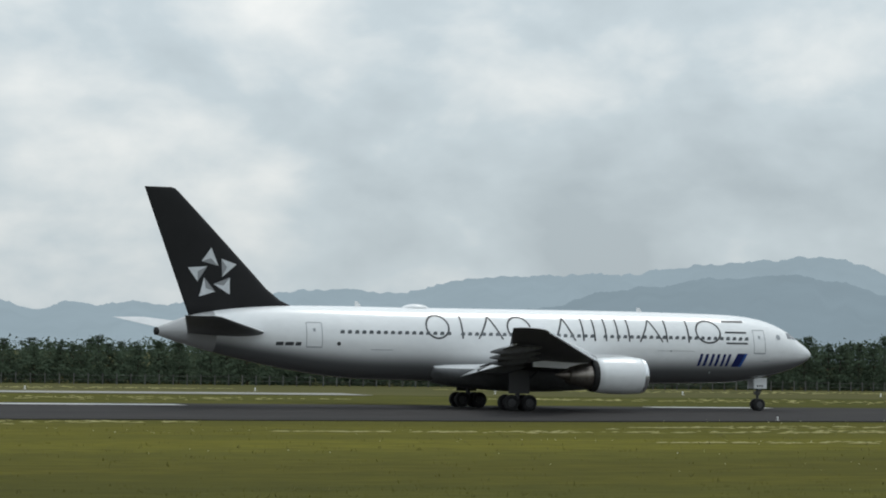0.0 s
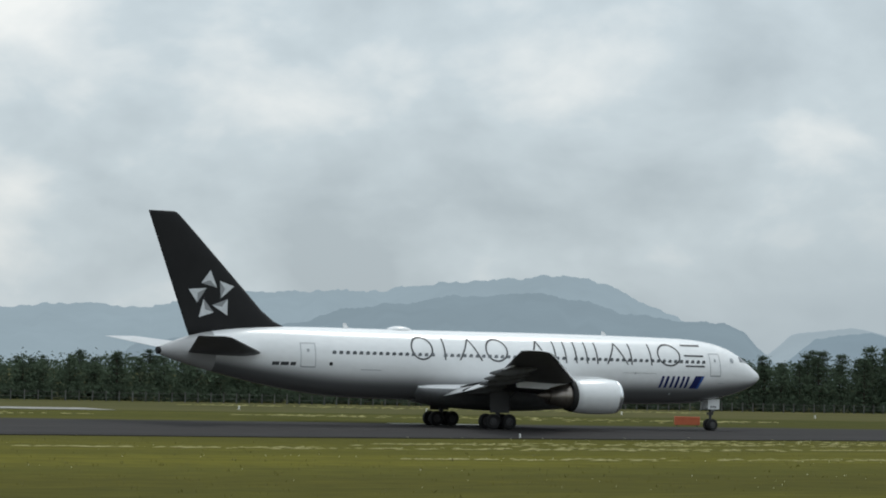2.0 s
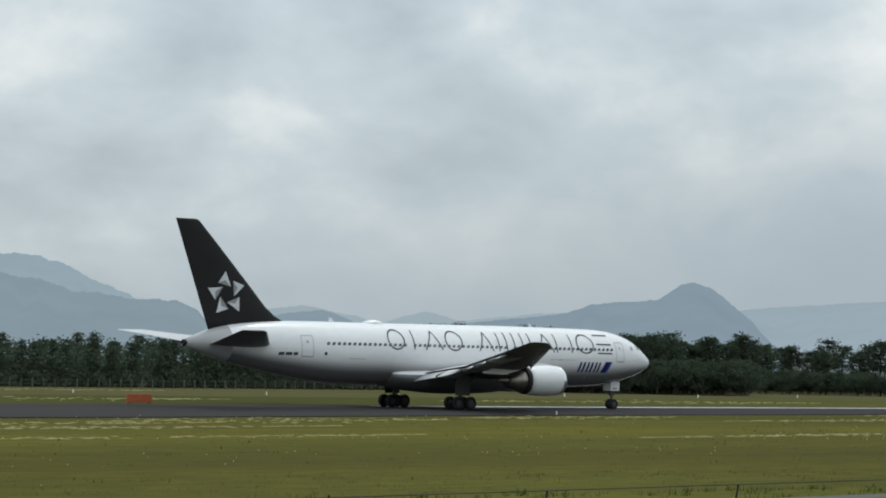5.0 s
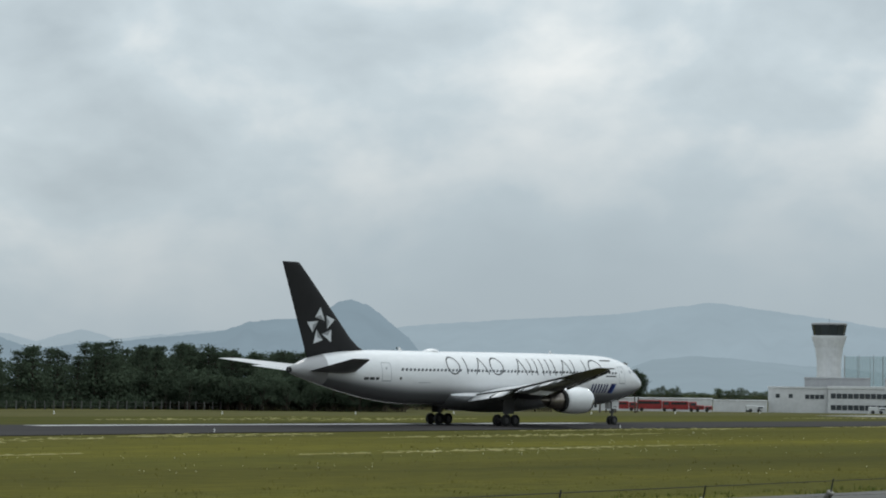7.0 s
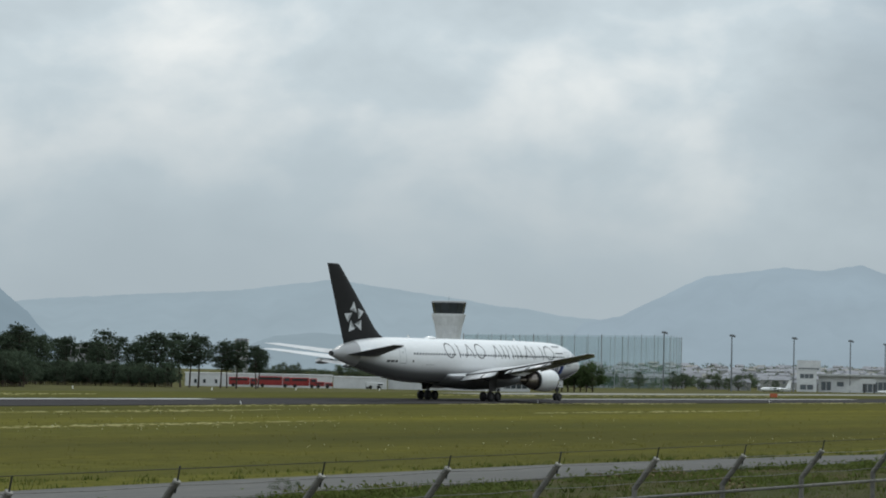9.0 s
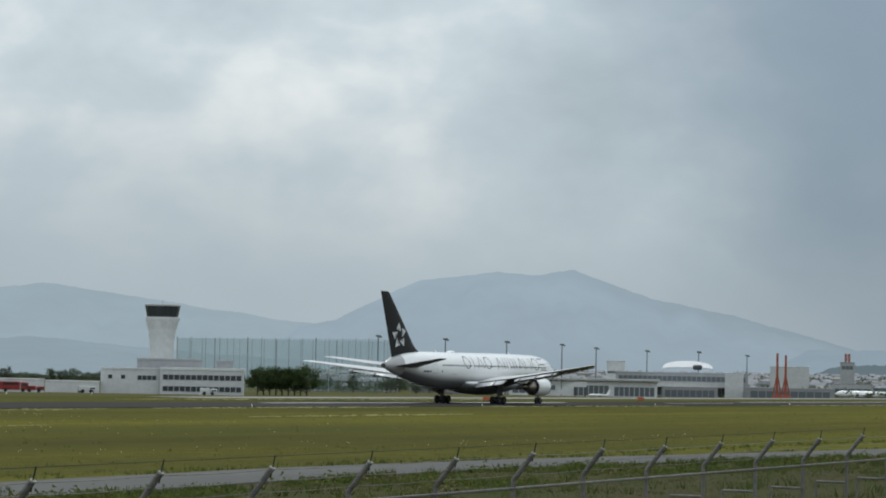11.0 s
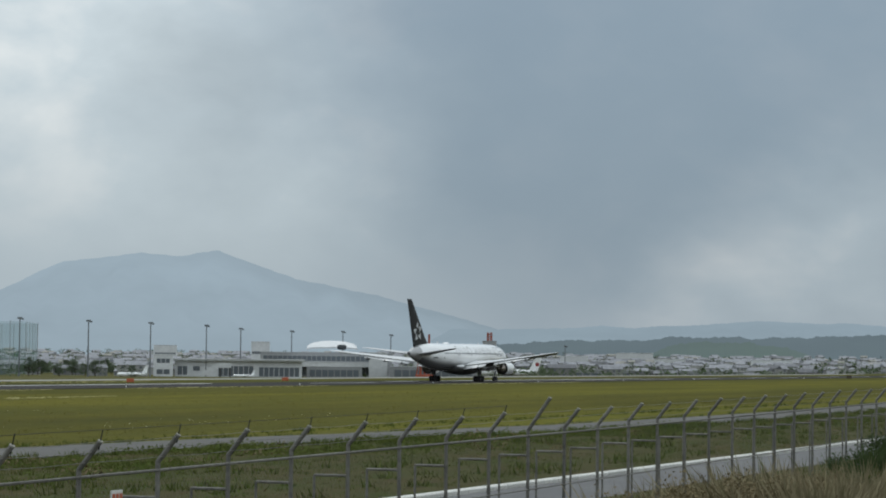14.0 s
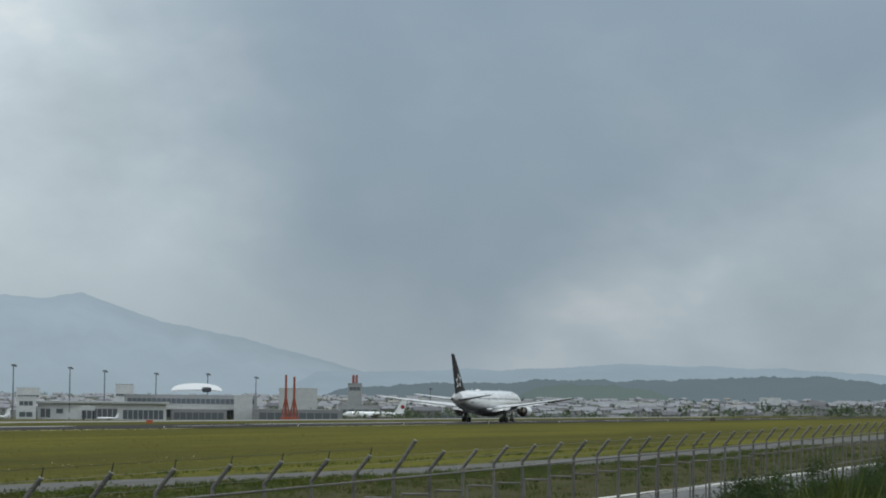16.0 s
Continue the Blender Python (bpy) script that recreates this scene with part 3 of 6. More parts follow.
def make_airliner():
    plane = empty("airliner", pose(102.3, 182.5, 0))
    tagged(plane, "white twin-engine airliner with black tail rolling on the runway", "airliner")

    # fuselage
    bm = bmesh.new()
    xs = [4.7, 4.68, 4.62, 4.5, 4.3, 4.0, 3.65, 3.3, 2.9, 2.4, 1.8, 1.2, 0.5, -0.3, -1.2, -2.2, -3.4, -4.8]
    xs += [-4.8 - 27.2 * i / 24 for i in range(1, 25)] + [-32 - 17.0 * i / 22 for i in range(1, 23)]
    n = 48
    loops = []
    for x in xs:
        zm, hz, w = section(x)
        loops.append([(x, w * math.sin(2 * math.pi * i / n), zm + hz * math.cos(2 * math.pi * i / n)) for i in range(n)])
    rings(bm, loops)
    bmesh.ops.recalc_face_normals(bm, faces=bm.faces)
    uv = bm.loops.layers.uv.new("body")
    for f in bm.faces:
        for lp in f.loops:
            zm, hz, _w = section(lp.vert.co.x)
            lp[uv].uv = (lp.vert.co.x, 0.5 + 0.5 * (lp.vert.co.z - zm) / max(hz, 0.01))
    body = part("fuselage", bm, M_BODY, plane, "glossy white fuselage with shade painted on its grey belly, grey tail cone", True)

    # tail-cone outlet
    bm = bmesh.new()
    turned(bm, [(-48.85, 0.30), (-49.15, 0.27), (-49.2, 0.2), (-49.05, 0.12)], (0, 0, 5.4), 16)
    part("exhaust_outlet", bm, M_DARK, plane, "black tail-cone exhaust outlet", True)

    # fairing under the wing roots
    bm = bmesh.new()
    loops = []
    for i in range(21):
        u = i / 20
        s = math.sin(math.pi * u) ** 0.45 if 0 < u < 1 else 0.02
        x = -11.2 - 17.2 * u
        loops.append([(x, (2.28 + 0.34 * s) * math.sin(a), 2.95 - 0.25 * s + (0.55 + 0.85 * s) * math.cos(a)) for a in [2 * math.pi * k / 32 for k in range(32)]])
    rings(bm, loops)
    bmesh.ops.recalc_face_normals(bm, faces=bm.faces)
    # faces that don't look up take the grey, as painted shade
    shade_by_facing(bm, 0.4)
    part("belly_fairing", bm, [M_WHITE, M_SHADE_GREY], plane, "white belly fairing between the wings, shade painted grey on its lower faces", True)

    # wings with polished edge, flaps and track fairings
    for side in (-1, 1):
        bm = bmesh.new()
        ys = [1.6, 2.6, 4.2, 6.0, 7.6, 9.5, 12, 15, 18, 21, 23.2, 23.7, 23.82]
        sec = []
        for y in ys:
            th = 0.128 - 0.04 * (y - 1.6) / 22
            le, te = wing_le(y), wing_te(y)
            if y > 23.5:
                le -= (y - 23.5) * 2.0
                th *= 0.6 if y < 23.8 else 0.25
            sec.append(airfoil(le, te, side * y, wing_z(y), th))
        rings(bm, sec)
        bmesh.ops.recalc_face_normals(bm, faces=bm.faces)
        shade_by_facing(bm)
        wing = part("wing", bm, [M_WING_LIT, M_WING_SHADED], plane, "swept wing with shade painted into its lower skin, flaps lowered", True)
        # slats
        for y0, y1 in ((3.6, 6.6), (9.2, 12.6), (12.7, 16.1), (16.2, 19.6), (19.7, 23.0)):
            bm = bmesh.new()
            lp = []
            for y in (y0, y1):
                le = wing_le(y)
                c = 0.14 * (le - wing_te(y))
                z = wing_z(y)
                lp.append([Vector((le + 0.30 + dx * c, side * y, z - 0.20 + dz * c)) for dx, dz in
                           ((0.0, -0.12), (0.05, 0.02), (-0.1, 0.28), (-0.5, 0.52), (-1.0, 0.62), (-0.9, 0.50), (-0.5, 0.30), (-0.2, 0.05), (-0.15, -0.12))])
            rings(bm, lp)
            bmesh.ops.recalc_face_normals(bm, faces=bm.faces)
            part("slat", bm, M_ALU, wing, "bare metal leading-edge slat")
        # flaps
        for y0, y1, ch in ((2.7, 7.0, 2.3), (9.0, 17.2, 1.55)):
            bm = bmesh.new()
            lp = []
            for y in (y0, y1):
                te = wing_te(y)
                k = ch * (1 - 0.25 * (y - y0) / 8)
                s = [Vector((p.x, 0, p.z)) for p in airfoil(0, -k, 0, 0, 0.14, 8)]
                m = Matrix.Translation((te + 0.55, side * y, wing_z(y) - 0.16)) @ Matrix.Rotation(radians(-17), 4, "Y")
                lp.append([m @ p for p in s])
            rings(bm, lp)
            bmesh.ops.recalc_face_normals(bm, faces=bm.faces)
            shade_by_facing(bm)
            part("flap", bm, [M_WING_LIT, M_WING_SHADED], wing, "lowered trailing-edge flap", True)
        # canoe fairings
        for y in (5.6, 10.2, 13.4, 16.6):
            bm = bmesh.new()
            lp = []
            for i in range(11):
                u = i / 10
                r = 0.30 * math.sin(math.pi * min(1, u * 0.96 + 0.02)) ** 0.7 * (1.15 if y < 8 else 0.9)
                x = wing_te(y) + 2.4 - 3.9 * u
                z = wing_z(y) - 0.30 - 0.38 * u
                lp.append([(x, side * y + 0.55 * r * math.cos(a), z + 1.2 * r * math.sin(a)) for a in [2 * math.pi * k / 10 for k in range(10)]])
            rings(bm, lp)
            bmesh.ops.recalc_face_normals(bm, faces=bm.faces)
            part("flap_fairing", bm, M_WING_SHADED, wing, "canoe-shaped flap track fairing", True)

        # tailplane
        bm = bmesh.new()
        sec = []
        for u in (0, 0.25, 0.5, 0.75, 0.94, 1.0):
            y = 0.6 + 8.72 * u
            le = -40.6 - (47.35 - 40.6) * u - (0.35 if u == 1 else 0)
            te = -46.9 - (49.75 - 46.9) * u
            sec.append(airfoil(le, te, side * y, 5.28 + 1.18 * u, (0.10 - 0.02 * u) * (0.4 if u == 1 else 1), 10, 0.0))
        rings(bm, sec)
        bmesh.ops.recalc_face_normals(bm, faces=bm.faces)
        shade_by_facing(bm)
        part("tailplane", bm, [M_WING_LIT, M_WING_SHADED], plane, "horizontal tailplane with shade painted into its lower skin", True)

        # engine
        cy = side * 7.92
        c = (-0.22, cy, 2.68)
        bm = bmesh.new()
        turned(bm, [(-15.0, 1.06), (-14.3, 1.08), (-14.02, 1.13), (-13.92, 1.20), (-13.98, 1.25), (-14.4, 1.32), (-15.3, 1.37), (-16.4, 1.36), (-17.4, 1.29),
                    (-18.05, 1.20), (-18.05, 1.15), (-17.2, 1.18)], c, 40)
        nac = part("engine", bm, M_WHITE, plane, "white engine cowl with dark nozzle", True)
        bm = bmesh.new()
        turned(bm, [(-14.25, 1.085), (-14.02, 1.135), (-13.905, 1.205), (-13.97, 1.262), (-14.3, 1.318), (-14.30, 1.30)], c, 40)
        part("inlet_lip", bm, M_ALU, nac, "bare metal inlet lip", True)
        bm = bmesh.new()
        turned(bm, [(-15.0, 1.07), (-15.02, 0.30), (-14.7, 0.22), (-14.45, 0.02)], c, 32)
        part("fan", bm, M_DARK, nac, "dark fan and spinner", True)
        bm = bmesh.new()
        turned(bm, [(-17.9, 1.222), (-18.1, 1.20), (-18.32, 1.13), (-18.34, 1.09), (-18.0, 1.10)], c, 40)
        part("nozzle_ring", bm, M_DARK, nac, "dark ring round the fan nozzle", True)
        bm = bmesh.new()
        turned(bm, [(-17.0, 1.19), (-17.3, 1.06), (-18.2, 1.02), (-19.2, 0.82), (-20.0, 0.64), (-20.02, 0.55), (-19.2, 0.52)], c, 32)
        part("core_cowl", bm, M_HOT, nac, "brown heat-stained core cowl", True)
        bm = bmesh.new()
        turned(bm, [(-19.2, 0.46), (-20.0, 0.40), (-20.6, 0.22), (-21.0, 0.03)], c, 20)
        part("exhaust_plug", bm, M_HOT, nac, "tapered exhaust plug", True)
        bm = bmesh.new()
        lp = []
        for x, z0, z1, w in ((-14.9, 3.95, 4.06, 0.08), (-16.0, 3.7, 4.22, 0.20), (-18.0, 3.35, 4.20, 0.24), (-20.5, 3.15, 3.9, 0.22), (-23.0, 3.25, 3.6, 0.1)):
            lp.append([(x, cy - w, z0), (x, cy + w, z0), (x, cy + w * 0.8, z1), (x, cy - w * 0.8, z1)])
        rings(bm, lp)
        bmesh.ops.recalc_face_normals(bm, faces=bm.faces)
        part("pylon", bm, M_WHITE, nac, "white engine pylon")
        # strake on the inboard cowl
        bm = bmesh.new()
        box(bm, (-16.6, cy - side * 1.0 - 0.02, 3.60), (-15.6, cy - side * 1.0 + 0.02, 3.95))
        part("strake", bm, M_WHITE, nac)

        # main gear
        gy = side * 4.65
        bm = bmesh.new()
        tube(bm, (-22.76, gy, 0.6), (-22.70, gy, 3.2), 0.17, 0.2, 12)
        tube(bm, (-22.7, gy, 2.4), (-22.6, gy - side * 1.9, 3.0), 0.09, n=8)
        tube(bm, (-22.7, gy, 1.5), (-21.0, gy - side * 0.1, 3.0), 0.08, n=8)
        box(bm, (-23.6, gy - 0.10, 0.48), (-21.92, gy + 0.10, 0.72), 0, 0.03)
        for dx in (-0.71, 0.71):
            tube(bm, (-22.76 + dx, gy - 0.6, 0.6), (-22.76 + dx, gy + 0.6, 0.6), 0.07, n=8)
        gear = part("main_gear", bm, M_STEEL, plane, "four-wheel main landing gear bogie")
        bm = bmesh.new()
        box(bm, (-23.6, gy + side * 0.28, 1.25), (-21.9, gy + side * 0.33, 2.95), 0, 0.02)
        part("gear_door", bm, M_STEEL, gear, "dark grey gear door")
        for dx in (-0.71, 0.71):
            for dy in (-0.57, 0.57):
                wheel(gear, (-22.76 + dx, gy + dy, 0.585), 0.585, 0.42)

    # nose gear
    bm = bmesh.new()
    tube(bm, (0, 0, 0.47), (-0.05, 0, 2.75), 0.10, 0.13, 12)
    tube(bm, (0, 0, 1.2), (1.15, 0, 2.75), 0.06, n=8)
    tube(bm, (0, -0.36, 0.47), (0, 0.36, 0.47), 0.06, n=8)
    box(bm, (-0.25, -0.22, 1.25), (0.15, 0.22, 1.50), 0, 0.03)
    ng = part("nose_gear", bm, M_STEEL, plane, "twin-wheel nose landing gear")
    for dy in (-0.3, 0.3):
        wheel(ng, (0, dy, 0.47), 0.47, 0.33)
    for dy in (-0.48, 0.48):
        bm = bmesh.new()
        box(bm, (-0.62, dy - 0.025, 1.72), (0.55, dy + 0.025, 2.58), 0, 0.015)
        door = part("gear_door", bm, M_WHITE, ng, "white nose gear door")
        if dy < 0:
            for k in range(3):
                bm = bmesh.new()
                box(bm, (-0.35 + 0.2 * k, dy - 0.034, 1.86), (-0.22 + 0.2 * k, dy - 0.026, 2.0))
                part("marking", bm, M_TITLE, door, "dark plain marking")
    for dy in (-0.16, 0.16):
        bm = bmesh.new()
        tube(bm, (0.16, dy, 1.62), (0.24, dy, 1.62), 0.09, n=12)
        part("taxi_light", bm, M_ALU, ng)

    # fin
    bm = bmesh.new()
    sec = []
    for z, le, te, th in ((6.3, -38.1, -46.55, 0.075), (7.35, -38.75, -46.97, 0.078), (7.8, -39.75, -47.14, 0.084), (8.6, -40.80, -47.44, 0.088),
                          (10, -42.15, -47.97, 0.09), (12, -44.12, -48.72, 0.09), (14, -46.1, -49.47, 0.09), (15.5, -47.62, -50.03, 0.088),
                          (15.68, -47.85, -50.1, 0.07), (15.76, -48.1, -50.11, 0.03)):
        s = airfoil(le, te, 0, 0, th, 12, 0.0)
        sec.append([(p.x, p.z, z) for p in s])
    rings(bm, sec)
    bmesh.ops.recalc_face_normals(bm, faces=bm.faces)
    fin = part("fin", bm, M_BLACK, plane, "black vertical tail fin with silver emblem", True)

    def fin_y(x, z):
        le = smooth_between([(7.8, -39.75), (8.6, -40.80), (10, -42.15), (12, -44.12), (14, -46.1)], z)
        te = smooth_between([(7.8, -47.14), (15.5, -50.03)], z)
        c = le - te
        u = max(0.02, min(0.98, (le - x) / c))
        return 5 * 0.09 * c * (0.2969 * math.sqrt(u) - 0.126 * u - 0.3516 * u * u + 0.2843 * u ** 3 - 0.1036 * u ** 4)

    # emblem: five facetted arrowheads round a centre
    cx, cz = -44.95, 9.58
    for k in range(5):
        a = radians(93 - 72 * k)
        d, e = Vector((math.cos(a), math.sin(a))), Vector((-math.sin(a), math.cos(a)))
        tip, b1, b2, mid = d * 1.92 + e * 0.06, d * 0.96 + e * 0.83, d * 0.57 - e * 0.42, d * 1.15 + e * 0.12
        for nm, tri, mat in (("emblem_facet", (tip, b1, mid), M_SILVER), ("emblem_facet", (mid, b1, b2), M_SILVER_DARK), ("emblem_facet", (tip, mid, b2), M_SILVER)):
            bm = bmesh.new()
            nn = 5
            vs = {}
            for i in range(nn + 1):
                for j in range(nn + 1 - i):
                    p = tri[0] + (tri[1] - tri[0]) * i / nn + (tri[2] - tri[0]) * j / nn
                    x, z = cx + p.x, cz + p.y
                    vs[i, j] = bm.verts.new((x, -fin_y(x, z) - 0.014, z))
            for i in range(nn):
                for j in range(nn - i):
                    bm.faces.new((vs[i, j], vs[i + 1, j], vs[i, j + 1]))
                    if i + j < nn - 1:
                        bm.faces.new((vs[i + 1, j], vs[i + 1, j + 1], vs[i, j + 1]))
            part(nm, bm, mat, fin)

    # cabin windows
    bm = bmesh.new()
    pts = []
    for k in range(12):
        a = 2 * math.pi * k / 12
        u, v = math.cos(a), math.sin(a)
        pts.append((0.165 * math.copysign(abs(u) ** 0.6, u), 0.25 * math.copysign(abs(v) ** 0.6, v)))
    bm.faces.new([bm.verts.new((u, 0, v)) for u, v in pts])
    pane = mesh_of(bm, "cabin_window", M_GLASS_DARK)
    x = -35.7
    while x < -2.3:
        if not (-26.9 < x < -26.3 or -15.4 < x < -14.9):
            p = skin(x, 5.48, 0.01)
            q = skin(x, 5.60, 0.01)
            lean = math.atan2(-(p.y - q.y), 0.12)
            q2 = skin(x + 0.1, 5.48, 0.01)
            shared("cabin_window", pane, body, Matrix.Translation(p) @ Matrix.Rotation(math.atan2(q2.y - p.y, 0.1), 4, "Z") @ Matrix.Rotation(lean, 4, "X"))
        x += 0.556

    # doors drawn by their seams
    for x0, x1, z0, z1 in ((-38.39, -37.23, 4.43, 6.21), (-1.66, -0.62, 4.47, 6.27)):
        bm = bmesh.new()
        for a, b in (((x0, z0), (x0, z1)), ((x1, z0), (x1, z1)), ((x0, z1), (x1, z1))):
            stroke(bm, a, b, 0.05)
        stroke(bm, (x0, z0), (x1, z0), 0.09)
        door = part("cabin_door", bm, M_LINEGREY, body, "closed cabin door outlined in grey")
        bm = bmesh.new()
        xc, zc = (x0 + x1) / 2, z0 + 1.25
        decal(bm, ((xc - 0.09, zc - 0.12), (xc + 0.09, zc - 0.12), (xc + 0.09, zc + 0.12), (xc - 0.09, zc + 0.12)), 0, 1, 1)
        part("door_window", bm, M_LINEGREY, door)

    # long title: plain outlines in charcoal
    def tx(px):
        d = px - 757
        return -29.05 + 0.0455 * d + 3.28e-6 * d * d

    lo, hi, sw = 5.22, 6.90, 0.135
    for kind, a, b in (("ring", 756, 795), ("post", 801, 835), ("peak", 846, 888), ("ring", 898, 938), ("peak", 980, 1015), ("post", 1026, 1034), ("post", 1046, 1054),
                       ("post", 1066, 1074), ("post", 1087, 1095), ("post", 1107, 1115), ("peak", 1130, 1170), ("post", 1174, 1182), ("post", 1213, 1221),
                       ("ring", 1232, 1275), ("bars", 1284, 1323)):
        x0, x1 = tx(a), tx(b)
        xc, zc, hx, hz = (x0 + x1) / 2, (lo + hi) / 2, (x1 - x0) / 2, (hi - lo) / 2
        bits = [bmesh.new()]
        bm = bits[0]
        if kind == "ring":
            vs = []
            for k in range(28):
                u, v = math.cos(2 * math.pi * k / 28), math.sin(2 * math.pi * k / 28)
                vs.append([bm.verts.new(skin(xc + (hx + s) * u, zc + (hz + s) * v)) for s in (-sw / 2, sw / 2)])
            for k in range(28):
                p, q = vs[k], vs[(k + 1) % 28]
                bm.faces.new((p[0], p[1], q[1], q[0]))
        elif kind == "post":
            stroke(bm, (xc, lo), (xc, hi), sw)
        elif kind == "peak":
            vs = []
            for k in range(-8, 9):
                u = 1 - abs(k) / 8
                x, z = xc + hx * k / 8, lo + (hi - lo) * u
                vs.append([bm.verts.new(skin(x - sw * 0.55, z)), bm.verts.new(skin(x + sw * 0.55, z))])
            for p, q in zip(vs, vs[1:]):
                bm.faces.new((p[0], p[1], q[1], q[0]))
        else:
            bits += [bmesh.new(), bmesh.new()]
            for bm, z in zip(bits, (lo, zc, hi)):
                stroke(bm, (x0, z), (x1, z), sw)
        for bm in bits:
            part("title_shape", bm, M_TITLE, body, "thin charcoal title shape")
    # short title: slanted navy blocks and a flag
    for x0, x1, m in ((-6.62, -5.75, M_NAVY), (-5.6, -4.75, M_NAVY), (-4.6, -3.8, M_NAVY)):
        for u0, u1 in ((0.0, 0.28), (0.55, 0.85)):
            bm = bmesh.new()
            w = x1 - x0
            decal(bm, ((x0 + u0 * w, 3.45), (x0 + u1 * w, 3.45), (x0 + u1 * w + 0.22, 4.38), (x0 + u0 * w + 0.22, 4.38)), 0, 2, 5)
            part("title_block", bm, m, body, "slanted navy title block")
    for x0, x1, m in ((-3.62, -2.95, M_NAVY), (-2.95, -2.72, M_BLUE)):
        bm = bmesh.new()
        decal(bm, ((x0, 3.42), (x1, 3.42), (x1 + 0.48, 4.44), (x0 + 0.48, 4.44)), 0, 3, 5)
        part("title_flag", bm, m, body, "slanted blue flag shape")
    for x0, x1 in ((-40.65, -40.1), (-39.98, -39.35), (-39.22, -38.8)):
        bm = bmesh.new()
        decal(bm, ((x0, 4.52), (x1, 4.52), (x1 + 0.05, 4.78), (x0 + 0.05, 4.78)), 0, 2, 2)
        part("marking", bm, M_TITLE, body, "plain dark marking bar")
    for x, z, r, m in ((-35.97, 4.70, 0.15, M_DARK), (-9.0, 4.55, 0.08, M_LINEGREY), (0.75, 5.75, 0.22, M_LINEGREY), (-5.3, 2.95, 0.08, M_LINEGREY)):
        bm = bmesh.new()
        c = bm.verts.new(skin(x, z))
        rim = [bm.verts.new(skin(x + r * math.cos(k * math.pi / 6), z + r * math.sin(k * math.pi / 6))) for k in range(12)]
        for k in range(12):
            bm.faces.new((c, rim[k], rim[(k + 1) % 12]))
        part("service_port", bm, m, body)
    # panel seams and hatches low on the side
    for x0, x1, z0, z1 in ((-10.2, -7.0, 4.55, 4.58), (-0.75, -0.1, 3.86, 3.92), (-33.5, -31.8, 4.28, 4.33)):
        bm = bmesh.new()
        decal(bm, ((x0, z0), (x1, z0), (x1, z1), (x0, z1)), 0, 4, 1)
        part("hatch_seam", bm, M_LINEGREY, body)

    # flight-deck windows
    for q in (((2.35, 5.62), (2.95, 5.56), (2.72, 6.02), (2.30, 6.10)), ((3.0, 5.56), (3.38, 5.48), (3.20, 5.66), (2.78, 5.99)), ((1.75, 5.66), (2.28, 5.63), (2.22, 6.10), (1.80, 6.08))):
        bm = bmesh.new()
        decal(bm, q, 0, 4, 4, 0.015)
        part("flight_deck_window", bm, M_GLASS_DARK, body, "dark flight deck window")

    # antenna hump and blades on the crown
    bm = bmesh.new()
    loops = []
    for i in range(13):
        u = i / 12
        s = max(0.02, math.sin(math.pi * u)) ** 0.5
        loops.append([(-28.0 - 2.2 * u, 0.62 * s * math.cos(a), 7.42 + 0.34 * s * max(-0.2, math.sin(a))) for a in [2 * math.pi * k / 16 for k in range(16)]])
    rings(bm, loops)
    bmesh.ops.recalc_face_normals(bm, faces=bm.faces)
    part("antenna_hump", bm, M_WHITE, plane, "white antenna hump on the crown", True)
    for x in (-10.4, -33.6):
        bm = bmesh.new()
        rings(bm, [[(x + 0.25, 0.03, 7.4), (x - 0.3, 0.03, 7.4), (x - 0.3, -0.03, 7.4), (x + 0.25, -0.03, 7.4)], [(x - 0.1, 0.015, 7.85), (x - 0.32, 0.015, 7.85), (x - 0.32, -0.015, 7.85), (x - 0.1, -0.015, 7.85)]])
        part("antenna", bm, M_WHITE, plane)
    return plane


def wheel(parent, c, r, w):
    bm = bmesh.new()
    n = 24
    prof = [(-0.36 * w, r * 0.55), (-0.5 * w, r * 0.75), (-0.46 * w, r * 0.92), (-0.3 * w, r), (0.3 * w, r), (0.46 * w, r * 0.92), (0.5 * w, r * 0.75), (0.36 * w, r * 0.55)]
    loops = [[(q * math.cos(2 * math.pi * i / n), y, q * math.sin(2 * math.pi * i / n)) for i in range(n)] for y, q in prof]
    rings(bm, loops, True, False, False)
    bmesh.ops.recalc_face_normals(bm, faces=bm.faces)
    tyre = part("tyre", bm, M_TYRE, parent, "", True)
    tyre.matrix_basis = Matrix.Translation(c)
    bm = bmesh.new()
    rings(bm, [[(q * math.cos(2 * math.pi * i / 16), y, q * math.sin(2 * math.pi * i / 16)) for i in range(16)] for y, q in
               ((-0.30 * w, 0.16 * r), (-0.36 * w, 0.2 * r), (-0.25 * w, 0.5 * r), (-0.36 * w, 0.58 * r), (0.36 * w, 0.58 * r), (0.25 * w, 0.5 * r), (0.36 * w, 0.2 * r), (0.30 * w, 0.16 * r))])
    bmesh.ops.recalc_face_normals(bm, faces=bm.faces)
    hub = part("rim", bm, M_STEEL, parent, "grey wheel rim")
    hub.matrix_basis = Matrix.Translation(c)


airliner = make_airliner()
